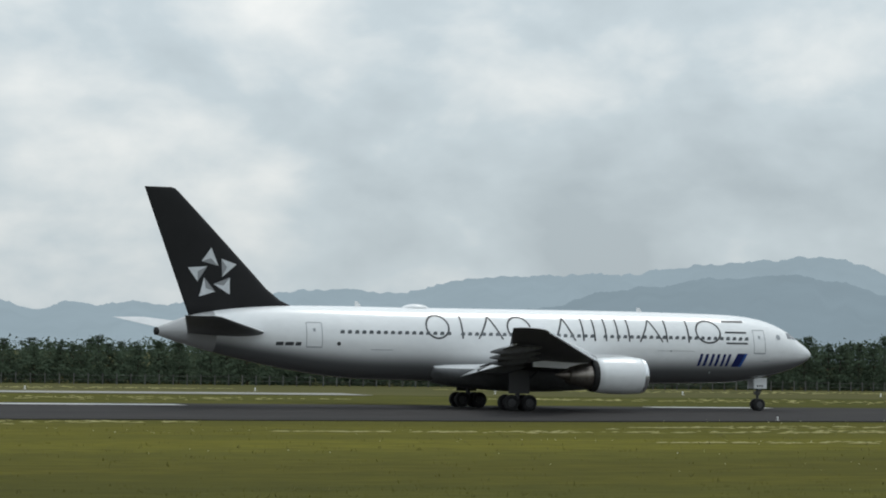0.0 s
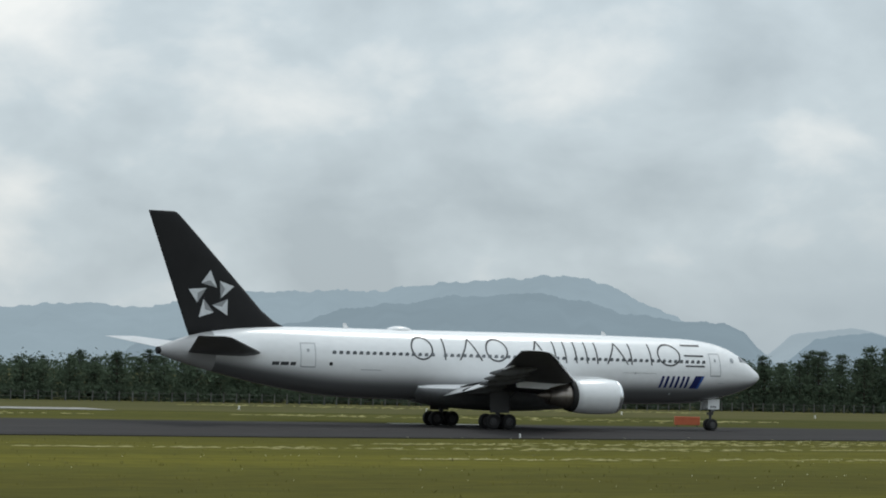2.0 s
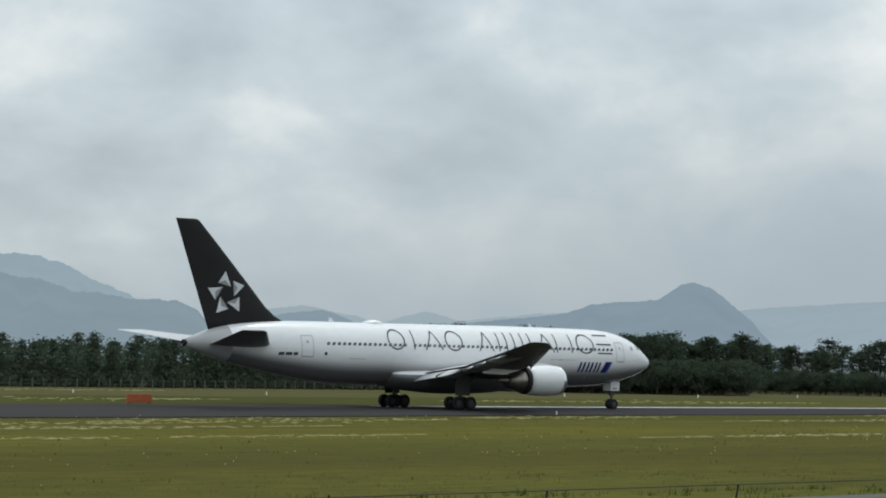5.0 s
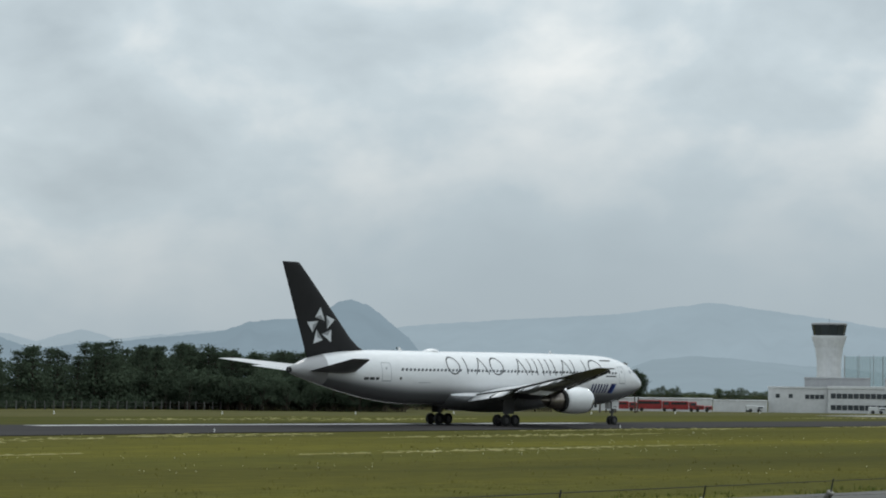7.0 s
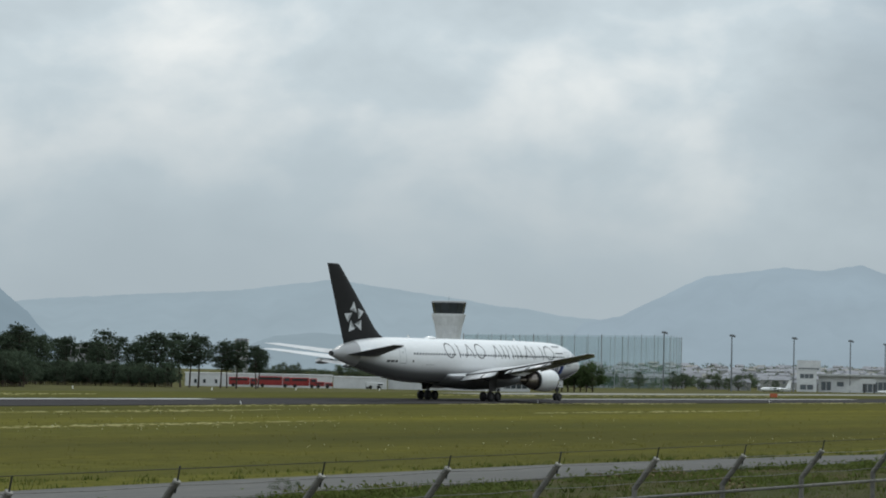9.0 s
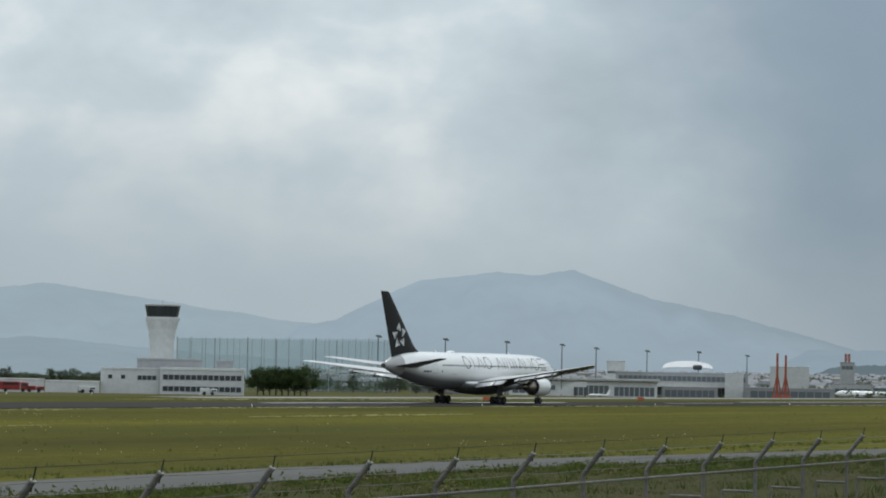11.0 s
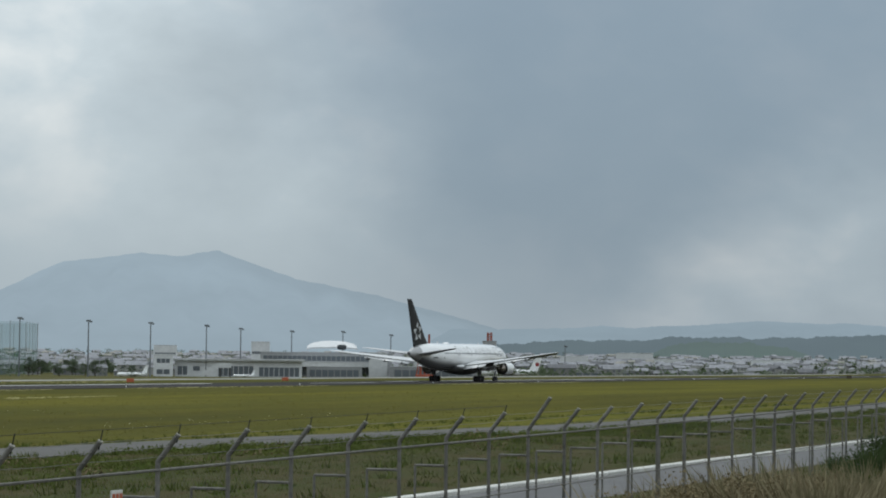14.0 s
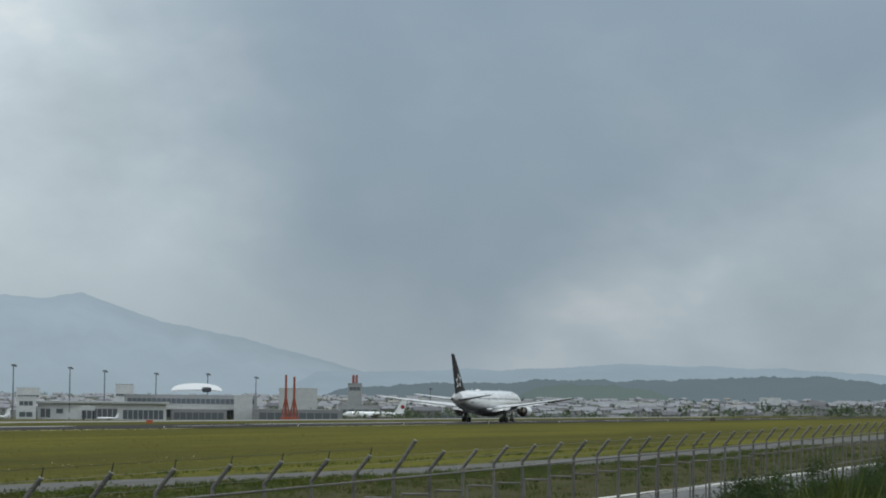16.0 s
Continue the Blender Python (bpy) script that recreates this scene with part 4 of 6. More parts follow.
# ---------------------------------------------------------------- mountains
def ridge(name, pts, r, mat, label, depth=500, rough=0.06, seed=0.0, fine=1.0, bumps=0.0):
    """A chain of hills: crest heights along the heading (degrees), with a front slope cut by spurs and a back slope."""
    az0, az1 = pts[0][0], pts[-1][0]
    n = int((az1 - az0) * (16 if bumps == 0 else 60))
    loops = []
    for i in range(n + 1):
        az = az0 + (az1 - az0) * i / n
        el = smooth_between(pts, az)
        el += (noise.noise(Vector((az * 1.3, seed, 0))) + 0.5 * noise.noise(Vector((az * 4.1, seed, 3))) + 0.35 * noise.noise(Vector((az * 11, seed, 5))) + 0.2 * noise.noise(Vector((az * 27, seed, 8))) + bumps * noise.noise(Vector((az * 60, seed, 2)))) * rough * fine
        fade = min(1.0, (az - az0) / 1.5, (az1 - az) / 1.5)
        el = el * fade - 0.2 * (1 - fade)
        top = 4.5 + r * math.tan(radians(el))
        base = -8.0
        col = []
        for k in range(9):
            u = k / 8
            s = noise.noise(Vector((az * 2.2, u * 2.0, seed + 7))) * 0.16 * math.sin(math.pi * u)
            h = base + (top - base) * max(0.0, min(1.0, u ** 0.8 + s))
            col.append(polar(az, r - depth * (1 - u), h if k < 8 else top))
        col.append(polar(az, r + depth * 0.5, base))
        loops.append(col)
    bm = bmesh.new()
    rings(bm, loops, False, False, False)
    bmesh.ops.recalc_face_normals(bm, faces=bm.faces)
    ob = part(name, bm, mat, None, "", True)
    tagged(ob, label, "mountain", kind="structure")


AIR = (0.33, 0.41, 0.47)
R_A = [(-30, 0.6), (0, 0.9), (12.93, 0.91), (13.77, 0.71), (14.49, 0.88), (16.54, 0.88), (18.85, 1.18), (20.2, 1.26), (21.42, 1.18), (22.89, 1.51),
       (24.24, 1.63), (26.08, 1.66), (28.02, 1.87), (29.6, 2.05), (30.68, 2.11), (31.59, 1.92), (32.33, 1.52), (33.2, 1.18), (34.44, 0.72), (36, 0.3)]
R_B = [(20, 0.3), (24.1, 0.8), (25.84, 1.25), (28.15, 1.6), (30.12, 1.72), (31.85, 1.36), (33.32, 1.13), (34.18, 1.17), (34.81, 0.81), (36, 0.4)]
R_C = [(34, 0.7), (35.78, 0.97), (36.76, 1.12), (37.86, 0.9), (38.48, 0.75), (39.44, 1.03), (40.17, 0.84), (41.62, 0.98), (43.15, 1.1), (46, 0.8)]
R_D = [(34.5, 0.5), (36.0, 0.85), (37.2, 1.02), (38.44, 0.6), (39.28, 0.7), (41.21, 0.88), (42.55, 1.04), (43.03, 1.23), (44.5, 1.38), (44.98, 1.70),
       (45.23, 1.76), (45.6, 1.64), (46.22, 1.16), (46.71, 0.82), (48, 0.4)]
R_E = [(44, 0.9), (46.71, 1.22), (48.5, 1.35), (51.0, 1.5), (53.0, 1.78), (55.0, 1.52), (58.09, 1.09), (61, 0.8)]
R_F = [(57, 0.7), (59.32, 1.11), (60.6, 1.78), (61.13, 2.0), (62.82, 2.22), (63.58, 2.15), (64.44, 2.29), (65.3, 1.99), (66.16, 1.69), (67.51, 1.45),
       (69.23, 1.02), (70.4, 0.7), (71.6, 0.3), (73, 0.1)]
R_F2 = [(49, 0.1), (51.13, 0.27), (51.8, 0.55), (52.8, 0.62), (54.5, 0.48), (57, 0.3), (60, 0.15)]
R_G = [(68, 0.6), (70.65, 0.66), (73.22, 0.74), (74.32, 0.75), (76.14, 0.89), (77.35, 0.85), (79.37, 0.81), (81.8, 0.7), (86, 0.6), (95, 0.7)]
R_H = [(68.5, 0.15), (71.5, 0.40), (72.87, 0.46), (73.6, 0.44), (74.93, 0.56), (76.14, 0.50), (77.59, 0.57), (79.37, 0.64), (80.73, 0.62), (81.79, 0.51), (85, 0.4), (95, 0.3)]
R_H2 = [(72.8, 0.1), (74.2, 0.38), (75.5, 0.42), (77.0, 0.36), (78.2, 0.12)]
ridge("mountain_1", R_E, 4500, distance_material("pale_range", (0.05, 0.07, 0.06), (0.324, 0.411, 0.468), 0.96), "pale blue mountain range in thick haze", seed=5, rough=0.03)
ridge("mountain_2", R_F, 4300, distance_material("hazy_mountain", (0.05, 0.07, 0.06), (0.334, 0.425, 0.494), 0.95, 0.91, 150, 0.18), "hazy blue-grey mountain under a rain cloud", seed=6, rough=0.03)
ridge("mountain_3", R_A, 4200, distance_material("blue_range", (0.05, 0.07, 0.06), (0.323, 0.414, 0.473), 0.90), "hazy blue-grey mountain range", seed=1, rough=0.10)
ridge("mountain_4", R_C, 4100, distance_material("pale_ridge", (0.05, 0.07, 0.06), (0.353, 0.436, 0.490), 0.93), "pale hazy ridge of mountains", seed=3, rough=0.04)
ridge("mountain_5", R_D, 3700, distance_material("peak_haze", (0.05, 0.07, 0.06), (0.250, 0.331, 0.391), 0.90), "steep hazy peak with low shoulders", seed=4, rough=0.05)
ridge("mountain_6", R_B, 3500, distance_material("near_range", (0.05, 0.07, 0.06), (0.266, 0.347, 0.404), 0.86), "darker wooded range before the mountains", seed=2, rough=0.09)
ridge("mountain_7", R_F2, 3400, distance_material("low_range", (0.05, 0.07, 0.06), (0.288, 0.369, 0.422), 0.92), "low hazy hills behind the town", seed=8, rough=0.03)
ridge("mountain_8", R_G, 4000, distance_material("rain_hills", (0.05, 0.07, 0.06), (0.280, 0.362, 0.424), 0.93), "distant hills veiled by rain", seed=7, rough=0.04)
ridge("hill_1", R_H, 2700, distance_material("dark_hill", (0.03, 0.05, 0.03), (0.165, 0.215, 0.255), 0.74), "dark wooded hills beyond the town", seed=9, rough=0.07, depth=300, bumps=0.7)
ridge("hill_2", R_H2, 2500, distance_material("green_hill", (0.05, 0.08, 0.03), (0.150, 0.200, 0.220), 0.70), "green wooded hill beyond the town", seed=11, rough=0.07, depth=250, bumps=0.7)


# ---------------------------------------------------------------- runway fittings
def slab(name, x0, x1, y0, y1, z, mat, label, nx=40, wob=0.15):
    return sheet(name, x0, x1, y0, y1, z, mat, label, 0.004, nx, wob)


def make_markings():
    for x0, x1, y0, y1 in ((-40, 57, 187.0, 190.2), (97, 108, 190.0, 192.0), (150, 228, 187.5, 190.2), (300, 392, 187.8, 190.0), (470, 640, 188.0, 190.0)):
        slab("runway_marking", x0, x1, y0, y1, 0.075, M_LINE, "worn white edge marking on the runway", 60, 0.25)
    for k in range(14):
        if not (0 < k < 3):
            slab("runway_marking", 420 + 50 * k, 450 + 50 * k, 182.1, 183.0, 0.075, M_LINE, "white centreline dash on dark asphalt", 2, 0.0)
    slab("taxiway", 335, 1100, 221, 232, 0.05, M_PALE, "pale concrete taxiway beyond the runway", 200, 0.5)
    slab("taxiway", -120, 89, 232, 241, 0.05, M_PALE, "strip of pale concrete beyond the runway", 60, 0.6)


make_markings()


def make_edge_lights():
    bm = bmesh.new()
    tube(bm, (0, 0, 0), (0, 0, 0.06), 0.16, n=10)
    tube(bm, (0, 0, 0.06), (0, 0, 0.26), 0.06, n=8)
    tube(bm, (0, 0, 0.26), (0, 0, 0.44), 0.11, 0.09, n=10)
    me = mesh_of(bm, "edge_light", material("lamp_housing_white", (0.78, 0.78, 0.76), 0.4))
    spots = [(28.8 + 60 * k, runway_edge(28.8 + 60 * k) + 2.0, 0.05) for k in range(16)] + [(60 + 24 * k, 250 + 3 * math.sin(k * 2.3), 0.0) for k in range(14)]
    for x, y, z in spots:
        ob = new("edge_light", me)
        ob.location = (x, y, z)
        ob.scale = (0.6, 0.6, 0.6) if y < 200 else (0.8, 0.8, 0.8)
        tagged(ob, "small white runway edge light on a stub", "light", "runway edge lights")


make_edge_lights()


def make_signs():
    for x, y, w, h, paint, look_of in ((129.1, 196.5, 2.3, 0.75, M_SIGN, "orange-red"), (386, 200, 1.5, 0.6, M_SIGN, "orange-red"), (448, 200, 1.6, 0.65, M_SIGN, "orange-red"),
                                      (745, 157, 2.4, 0.9, M_BARK, "weathered brown")):
        g = empty("runway_sign", pose(x, y, 0.0, 0, 0, -18))
        tagged(g, look_of + " runway sign box on short legs", "sign")
        bm = bmesh.new()
        box(bm, (-w / 2, -0.12, 0.15), (w / 2, 0.12, 0.15 + h), 0, 0.03)
        part("panel", bm, paint, g)
        for s in (-0.4, 0.4):
            bm = bmesh.new()
            box(bm, (s * w - 0.04, -0.05, -0.02), (s * w + 0.04, 0.05, 0.16))
            part("leg", bm, M_STEEL, g)


make_signs()


# ---------------------------------------------------------------- trees
def tuft(bm, c, size, n, rng, flat=0.7, leaf=0.62):
    """A ragged clump of small leaf faces."""
    for _ in range(int(n * 1.7 if leaf < 1 else n)):
        d = Vector((rng.gauss(0, 1), rng.gauss(0, 1), rng.gauss(0, flat)))
        p = c + d * size * 0.5
        a = Vector((rng.uniform(-1, 1), rng.uniform(-1, 1), rng.uniform(-0.5, 0.9))).normalized() * size * leaf * rng.uniform(0.35, 0.7)
        b = Vector((rng.uniform(-1, 1), rng.uniform(-1, 1), rng.uniform(-0.6, 0.6))).normalized() * size * leaf * rng.uniform(0.25, 0.5)
        bm.faces.new((bm.verts.new(p - b), bm.verts.new(p + b), bm.verts.new(p + a)))


def pine_meshes(seed, tall, umbrella):
    """Trunk with limbs, and a crown of needle clumps; tall is the height."""
    rng = random.Random(seed)
    tb, cb = bmesh.new(), bmesh.new()
    lean = Vector((rng.uniform(-0.06, 0.06), rng.uniform(-0.06, 0.06), 1))
    tube(tb, (0, 0, -0.3), lean * tall * 0.93, tall * 0.022, tall * 0.006, 7)
    base = 0.46 if umbrella else 0.08
    levels = 8 if umbrella else 10
    for k in range(levels):
        u = base + (0.97 - base) * k / (levels - 1)
        p = lean * tall * u
        if umbrella:
            spread = tall * (0.09 + 0.16 * math.sin(math.pi * min(1, (u - base) / (1 - base) * 0.85 + 0.12)))
        else:
            spread = tall * (0.23 * (1 - u) ** 0.7 + 0.045)
        m = rng.randint(4, 6)
        for j in range(m):
            a = 2 * math.pi * (j + rng.random()) / m
            s = spread * rng.uniform(0.55, 1.15)
            q = p + Vector((math.cos(a) * s, math.sin(a) * s, s * rng.uniform(0.05, 0.4) + rng.uniform(-0.1, 0.1)))
            tube(tb, p, q, tall * 0.006, tall * 0.002, 4, caps=False)
            tuft(cb, q, tall * rng.uniform(0.07, 0.11), 30 if umbrella else 16, rng, 0.55)
            tuft(cb, p.lerp(q, 0.6), tall * rng.uniform(0.06, 0.09), 9, rng, 0.5)
        tuft(cb, p + Vector((0, 0, 0.1)), tall * 0.06, 10, rng)
    tuft(cb, lean * tall * 0.97, tall * 0.04, 12, rng, 1.2)
    return mesh_of(tb, "trunk", M_BARK), mesh_of(cb, "crown", M_NEEDLE)


def round_meshes(seed, tall, mat, wide=0.5, leaf=0.62, many=24):
    rng = random.Random(seed)
    tb, cb = bmesh.new(), bmesh.new()
    tube(tb, (0, 0, -0.3), (0, 0, tall * 0.55), tall * 0.03, tall * 0.012, 7)
    for k in range(34):
        a, u = rng.uniform(0, 6.28), rng.uniform(0.12, 1)
        s = tall * wide * math.sin(math.pi * (0.10 + 0.84 * u)) ** 0.7 * rng.uniform(0.4, 1.0)
        q = Vector((math.cos(a) * s, math.sin(a) * s, tall * (0.16 + 0.8 * u)))
        if k % 3 == 0:
            tube(tb, (0, 0, tall * 0.4 * u), q, tall * 0.009, tall * 0.003, 4, caps=False)
        tuft(cb, q, tall * rng.uniform(0.11, 0.17), many, rng, 0.8, leaf)
    return mesh_of(tb, "trunk", M_BARK), mesh_of(cb, "crown", mat)


def plant(name, kinds, k, x, y, z, scale, turn, label, cat="tree", group=""):
    t, c = kinds[k % len(kinds)]
    g = empty(name, Matrix.Translation((x, y, z)) @ Matrix.Rotation(turn, 4, "Z") @ Matrix.Diagonal((scale, scale, scale, 1)))
    shared("trunk", t, g)
    shared("crown", c, g)
    return tagged(g, label, cat, group)


def make_woods():
    rng = random.Random(5)
    dense = [pine_meshes(s, 7.0, False) for s in range(5)]
    umbrella = [pine_meshes(20 + s, 9.0, True) for s in range(6)]
    shrub = [round_meshes(40 + s, 3.0, M_NEEDLE, 0.6) for s in range(3)]
    town = [round_meshes(70 + s, 8.0, M_HAZY_LEAF, 0.42) for s in range(4)]
    leafy = [round_meshes(60 + s, 8.0, M_LEAF, 0.72, 0.62, 44) for s in range(3)]

    def top(x):
        return 4.6 + max(0.0, min(1.15, (x - 60) / 290.0)) * 4.5 + 1.3 * max(0.0, min(1.0, (x - 208) / 25.0))

    # young pine belt behind the far fence
    for row, (y, step) in enumerate(((293, 3.1), (299, 3.9), (306, 4.6))):
        x = 30.0 + row
        while x < 262 + row * 8:
            h = top(x) * rng.uniform(0.84, 1.10)
            if row == 0:
                h *= 0.92
            plant("pine_tree", dense, rng.randrange(5), x, y + rng.uniform(-1.5, 1.5), ground_z(x, y), h / 7.0, rng.uniform(0, 6.28),
                  "dense dark green pine in a planted belt", group="pine belt")
            x += step * rng.uniform(0.7, 1.3)
    # taller pines with open crowns at the belt's end, over a dark thicket
    for k in range(34):
        az = 40.0 + 6.5 * (k + rng.random()) / 34
        r = rng.uniform(395, 440)
        p = polar(az, r)
        h = (4.5 + r * math.tan(radians(0.52)) - ground_z(p.x, p.y)) * rng.uniform(0.84, 1.10)
        plant("pine_tree", umbrella, rng.randrange(6), p.x, p.y, ground_z(p.x, p.y), h / 9.0, rng.uniform(0, 6.28), "tall pine with open rounded crown", group="open pines")
    for k in range(150):
        az = 39.5 + 7.0 * k / 150
        r = rng.uniform(384, 400)
        p = polar(az, r)
        plant("shrub", shrub, rng.randrange(3), p.x, p.y, ground_z(p.x, p.y), rng.uniform(1.2, 1.75), rng.uniform(0, 6.28), "dark evergreen shrub in a thicket", "shrub", "thicket")
    # second stand of pines towards the fire station
    for k in range(22):
        az = 46.0 + 5.7 * (k + rng.random()) / 22
        r = rng.uniform(505, 560)
        p = polar(az, r)
        lift = 0.46 if az < 50.4 else 0.46 - (az - 50.4) * 0.22
        h = (4.5 + r * math.tan(radians(lift)) - ground_z(p.x, p.y)) * rng.uniform(0.80, 1.06)
        plant("pine_tree", umbrella, rng.randrange(6), p.x, p.y, ground_z(p.x, p.y), h / 9.0, rng.uniform(0, 6.28), "tall pine with open rounded crown", group="open pines")
    for k in range(90):
        az = 46.0 + 3.6 * k / 90
        r = rng.uniform(495, 512)
        p = polar(az, r)
        plant("shrub", shrub, rng.randrange(3), p.x, p.y, ground_z(p.x, p.y), rng.uniform(1.0, 1.6), rng.uniform(0, 6.28), "dark evergreen shrub in a thicket", "shrub", "thicket")
    # broadleaf group beside the tower's office block, and trees among the houses
    for k in range(9):
        az = 57.65 + 1.2 * k / 9
        p = polar(az, 790 + rng.uniform(-12, 12))
        plant("broadleaf_tree", leafy, rng.randrange(3), p.x, p.y, ground_z(p.x, p.y), rng.uniform(0.9, 1.12), rng.uniform(0, 6.28), "leafy green tree beside the office block", group="airport trees")
    for k in range(240):
        az = rng.uniform(58.8, 66.5) if k < 160 else rng.uniform(66, 82.5)
        p = polar(az, rng.uniform(1240 if az > 62.8 else 1000, 1700) if k < 160 else rng.uniform(1500, 2300))
        plant("broadleaf_tree", town, rng.randrange(4), p.x, p.y, ground_z(p.x, p.y), rng.uniform(0.42, 0.86), rng.uniform(0, 6.28), "dark garden tree among houses", group="town trees")
    for k in range(50):
        az = 51.0 + 5.0 * k / 50
        p = polar(az, 1250 + rng.uniform(-60, 60))
        plant("broadleaf_tree", town, rng.randrange(4), p.x, p.y, ground_z(p.x, p.y), rng.uniform(0.55, 0.95), rng.uniform(0, 6.28), "dark tree in the far hedge line", group="far trees")


make_woods()


def make_wood_depth():
    """The rest of the belt behind its first rows, too deep in to tell trees apart."""
    rng = random.Random(17)
    bm = bmesh.new()
    for k in range(6500):
        x = rng.uniform(26, 292)
        y = rng.uniform(309, 330) if k % 2 else rng.uniform(289.5, 300)
        h = (4.4 + max(0.0, min(1.15, (x - 60) / 290.0)) * 4.3) * (rng.uniform(0.1, 0.93) if k % 2 else rng.uniform(0.0, 0.80))
        tuft(bm, Vector((x, y, ground_z(x, y) + h)), 1.1, 9, rng, 0.8)
    for k in range(3200):
        x = rng.uniform(26, 300)
        y = rng.uniform(288.5, 296)
        tuft(bm, Vector((x, y, ground_z(x, y) + rng.uniform(0.1, 1.7))), 0.9, 9, rng, 0.8)
    tagged(part("pine_wood", bm, M_NEEDLE), "dark depth of the planted pine belt", "wood", kind="stuff")


make_wood_depth()


def make_town_green():
    """Garden trees and hedges among the roofs, too many and too far to count."""
    rng = random.Random(31)
    bm = bmesh.new()
    for k in range(420):
        az = rng.uniform(58.8, 66.5) if k % 2 else rng.uniform(66, 82.5)
        p = polar(az, rng.uniform(1240 if az > 62.8 else 950, 1700) if k % 2 else rng.uniform(1400, 2300))
        z = ground_z(p.x, p.y)
        tall = rng.uniform(3.0, 6.0)
        for _ in range(6):
            tuft(bm, Vector((p.x + rng.gauss(0, 1.0), p.y + rng.gauss(0, 1.0), z + tall * rng.uniform(0.2, 0.9))), 1.3, 7, rng, 0.8)
    tagged(part("town_trees", bm, M_HAZY_LEAF), "dark garden trees and hedges between far roofs", "trees", kind="stuff")


make_town_green()


# ---------------------------------------------------------------- far fence along the woods
def make_far_fence():
    bm = bmesh.new()
    box(bm, (-0.045, -0.045, 0), (0.045, 0.045, 1.15))
    box(bm, (-0.06, -0.06, 1.15), (0.06, 0.06, 1.20))
    me = mesh_of(bm, "post", M_DARKPOST)
    g = empty("boundary_fence", pose(0, 284, 0))
    tagged(g, "grey boundary fence of slim posts before the pine belt", "fence")
    for k in range(150):
        x = 25 + 1.62 * k
        shared("post", me, g, Matrix.Translation((x, 0, ground_z(x, 284))))
    for z in (0.5, 1.0):
        for k in range(15):
            x0, x1 = 25 + 16.2 * k, 25 + 16.2 * (k + 1)
            bm = bmesh.new()
            tube(bm, (x0, 0, z + ground_z(x0, 284)), (x1, 0, z + ground_z(x1, 284)), 0.012, n=4)
            part("rail", bm, M_DARKPOST, g)


make_far_fence()


# ---------------------------------------------------------------- buildings
def block(name, az0, az1, r, z0, z1, deep, mat, label, bands=(), parapet=0.0, cat="building"):
    """A building between two headings; bands are window rows (u0, u1, z0, z1, panes) on the face towards the field."""
    a, b = polar(az0, r), polar(az1, r)
    m = Matrix.Translation((a + b) / 2) @ Matrix.Rotation(math.atan2(b.y - a.y, b.x - a.x), 4, "Z")
    w = (b - a).length
    g = empty(name, m)
    tagged(g, label, cat)
    bm = bmesh.new()
    box(bm, (-w / 2, 0, z0), (w / 2, deep, z1), 0, 0.08)
    part("wall", bm, mat, g)
    bm = bmesh.new()
    box(bm, (-w / 2 - 0.15, -0.15, z1), (w / 2 + 0.15, deep + 0.15, z1 + 0.25 + parapet), 0, 0.05)
    part("roof", bm, M_WALL if mat is not M_GREYWALL else M_GREYWALL, g)
    for u0, u1, y0, y1, panes in bands:
        x0, x1 = -w / 2 + u0 * w, -w / 2 + u1 * w
        s = (x1 - x0) / panes
        for k in range(panes):
            bm = bmesh.new()
            box(bm, (x0 + s * k + 0.06 * s, -0.06, y0), (x0 + s * (k + 1) - 0.06 * s, 0.1, y1))
            part("window", bm, M_HAZY_GLASS if r > 1000 else M_WINDOW, g)
    return g


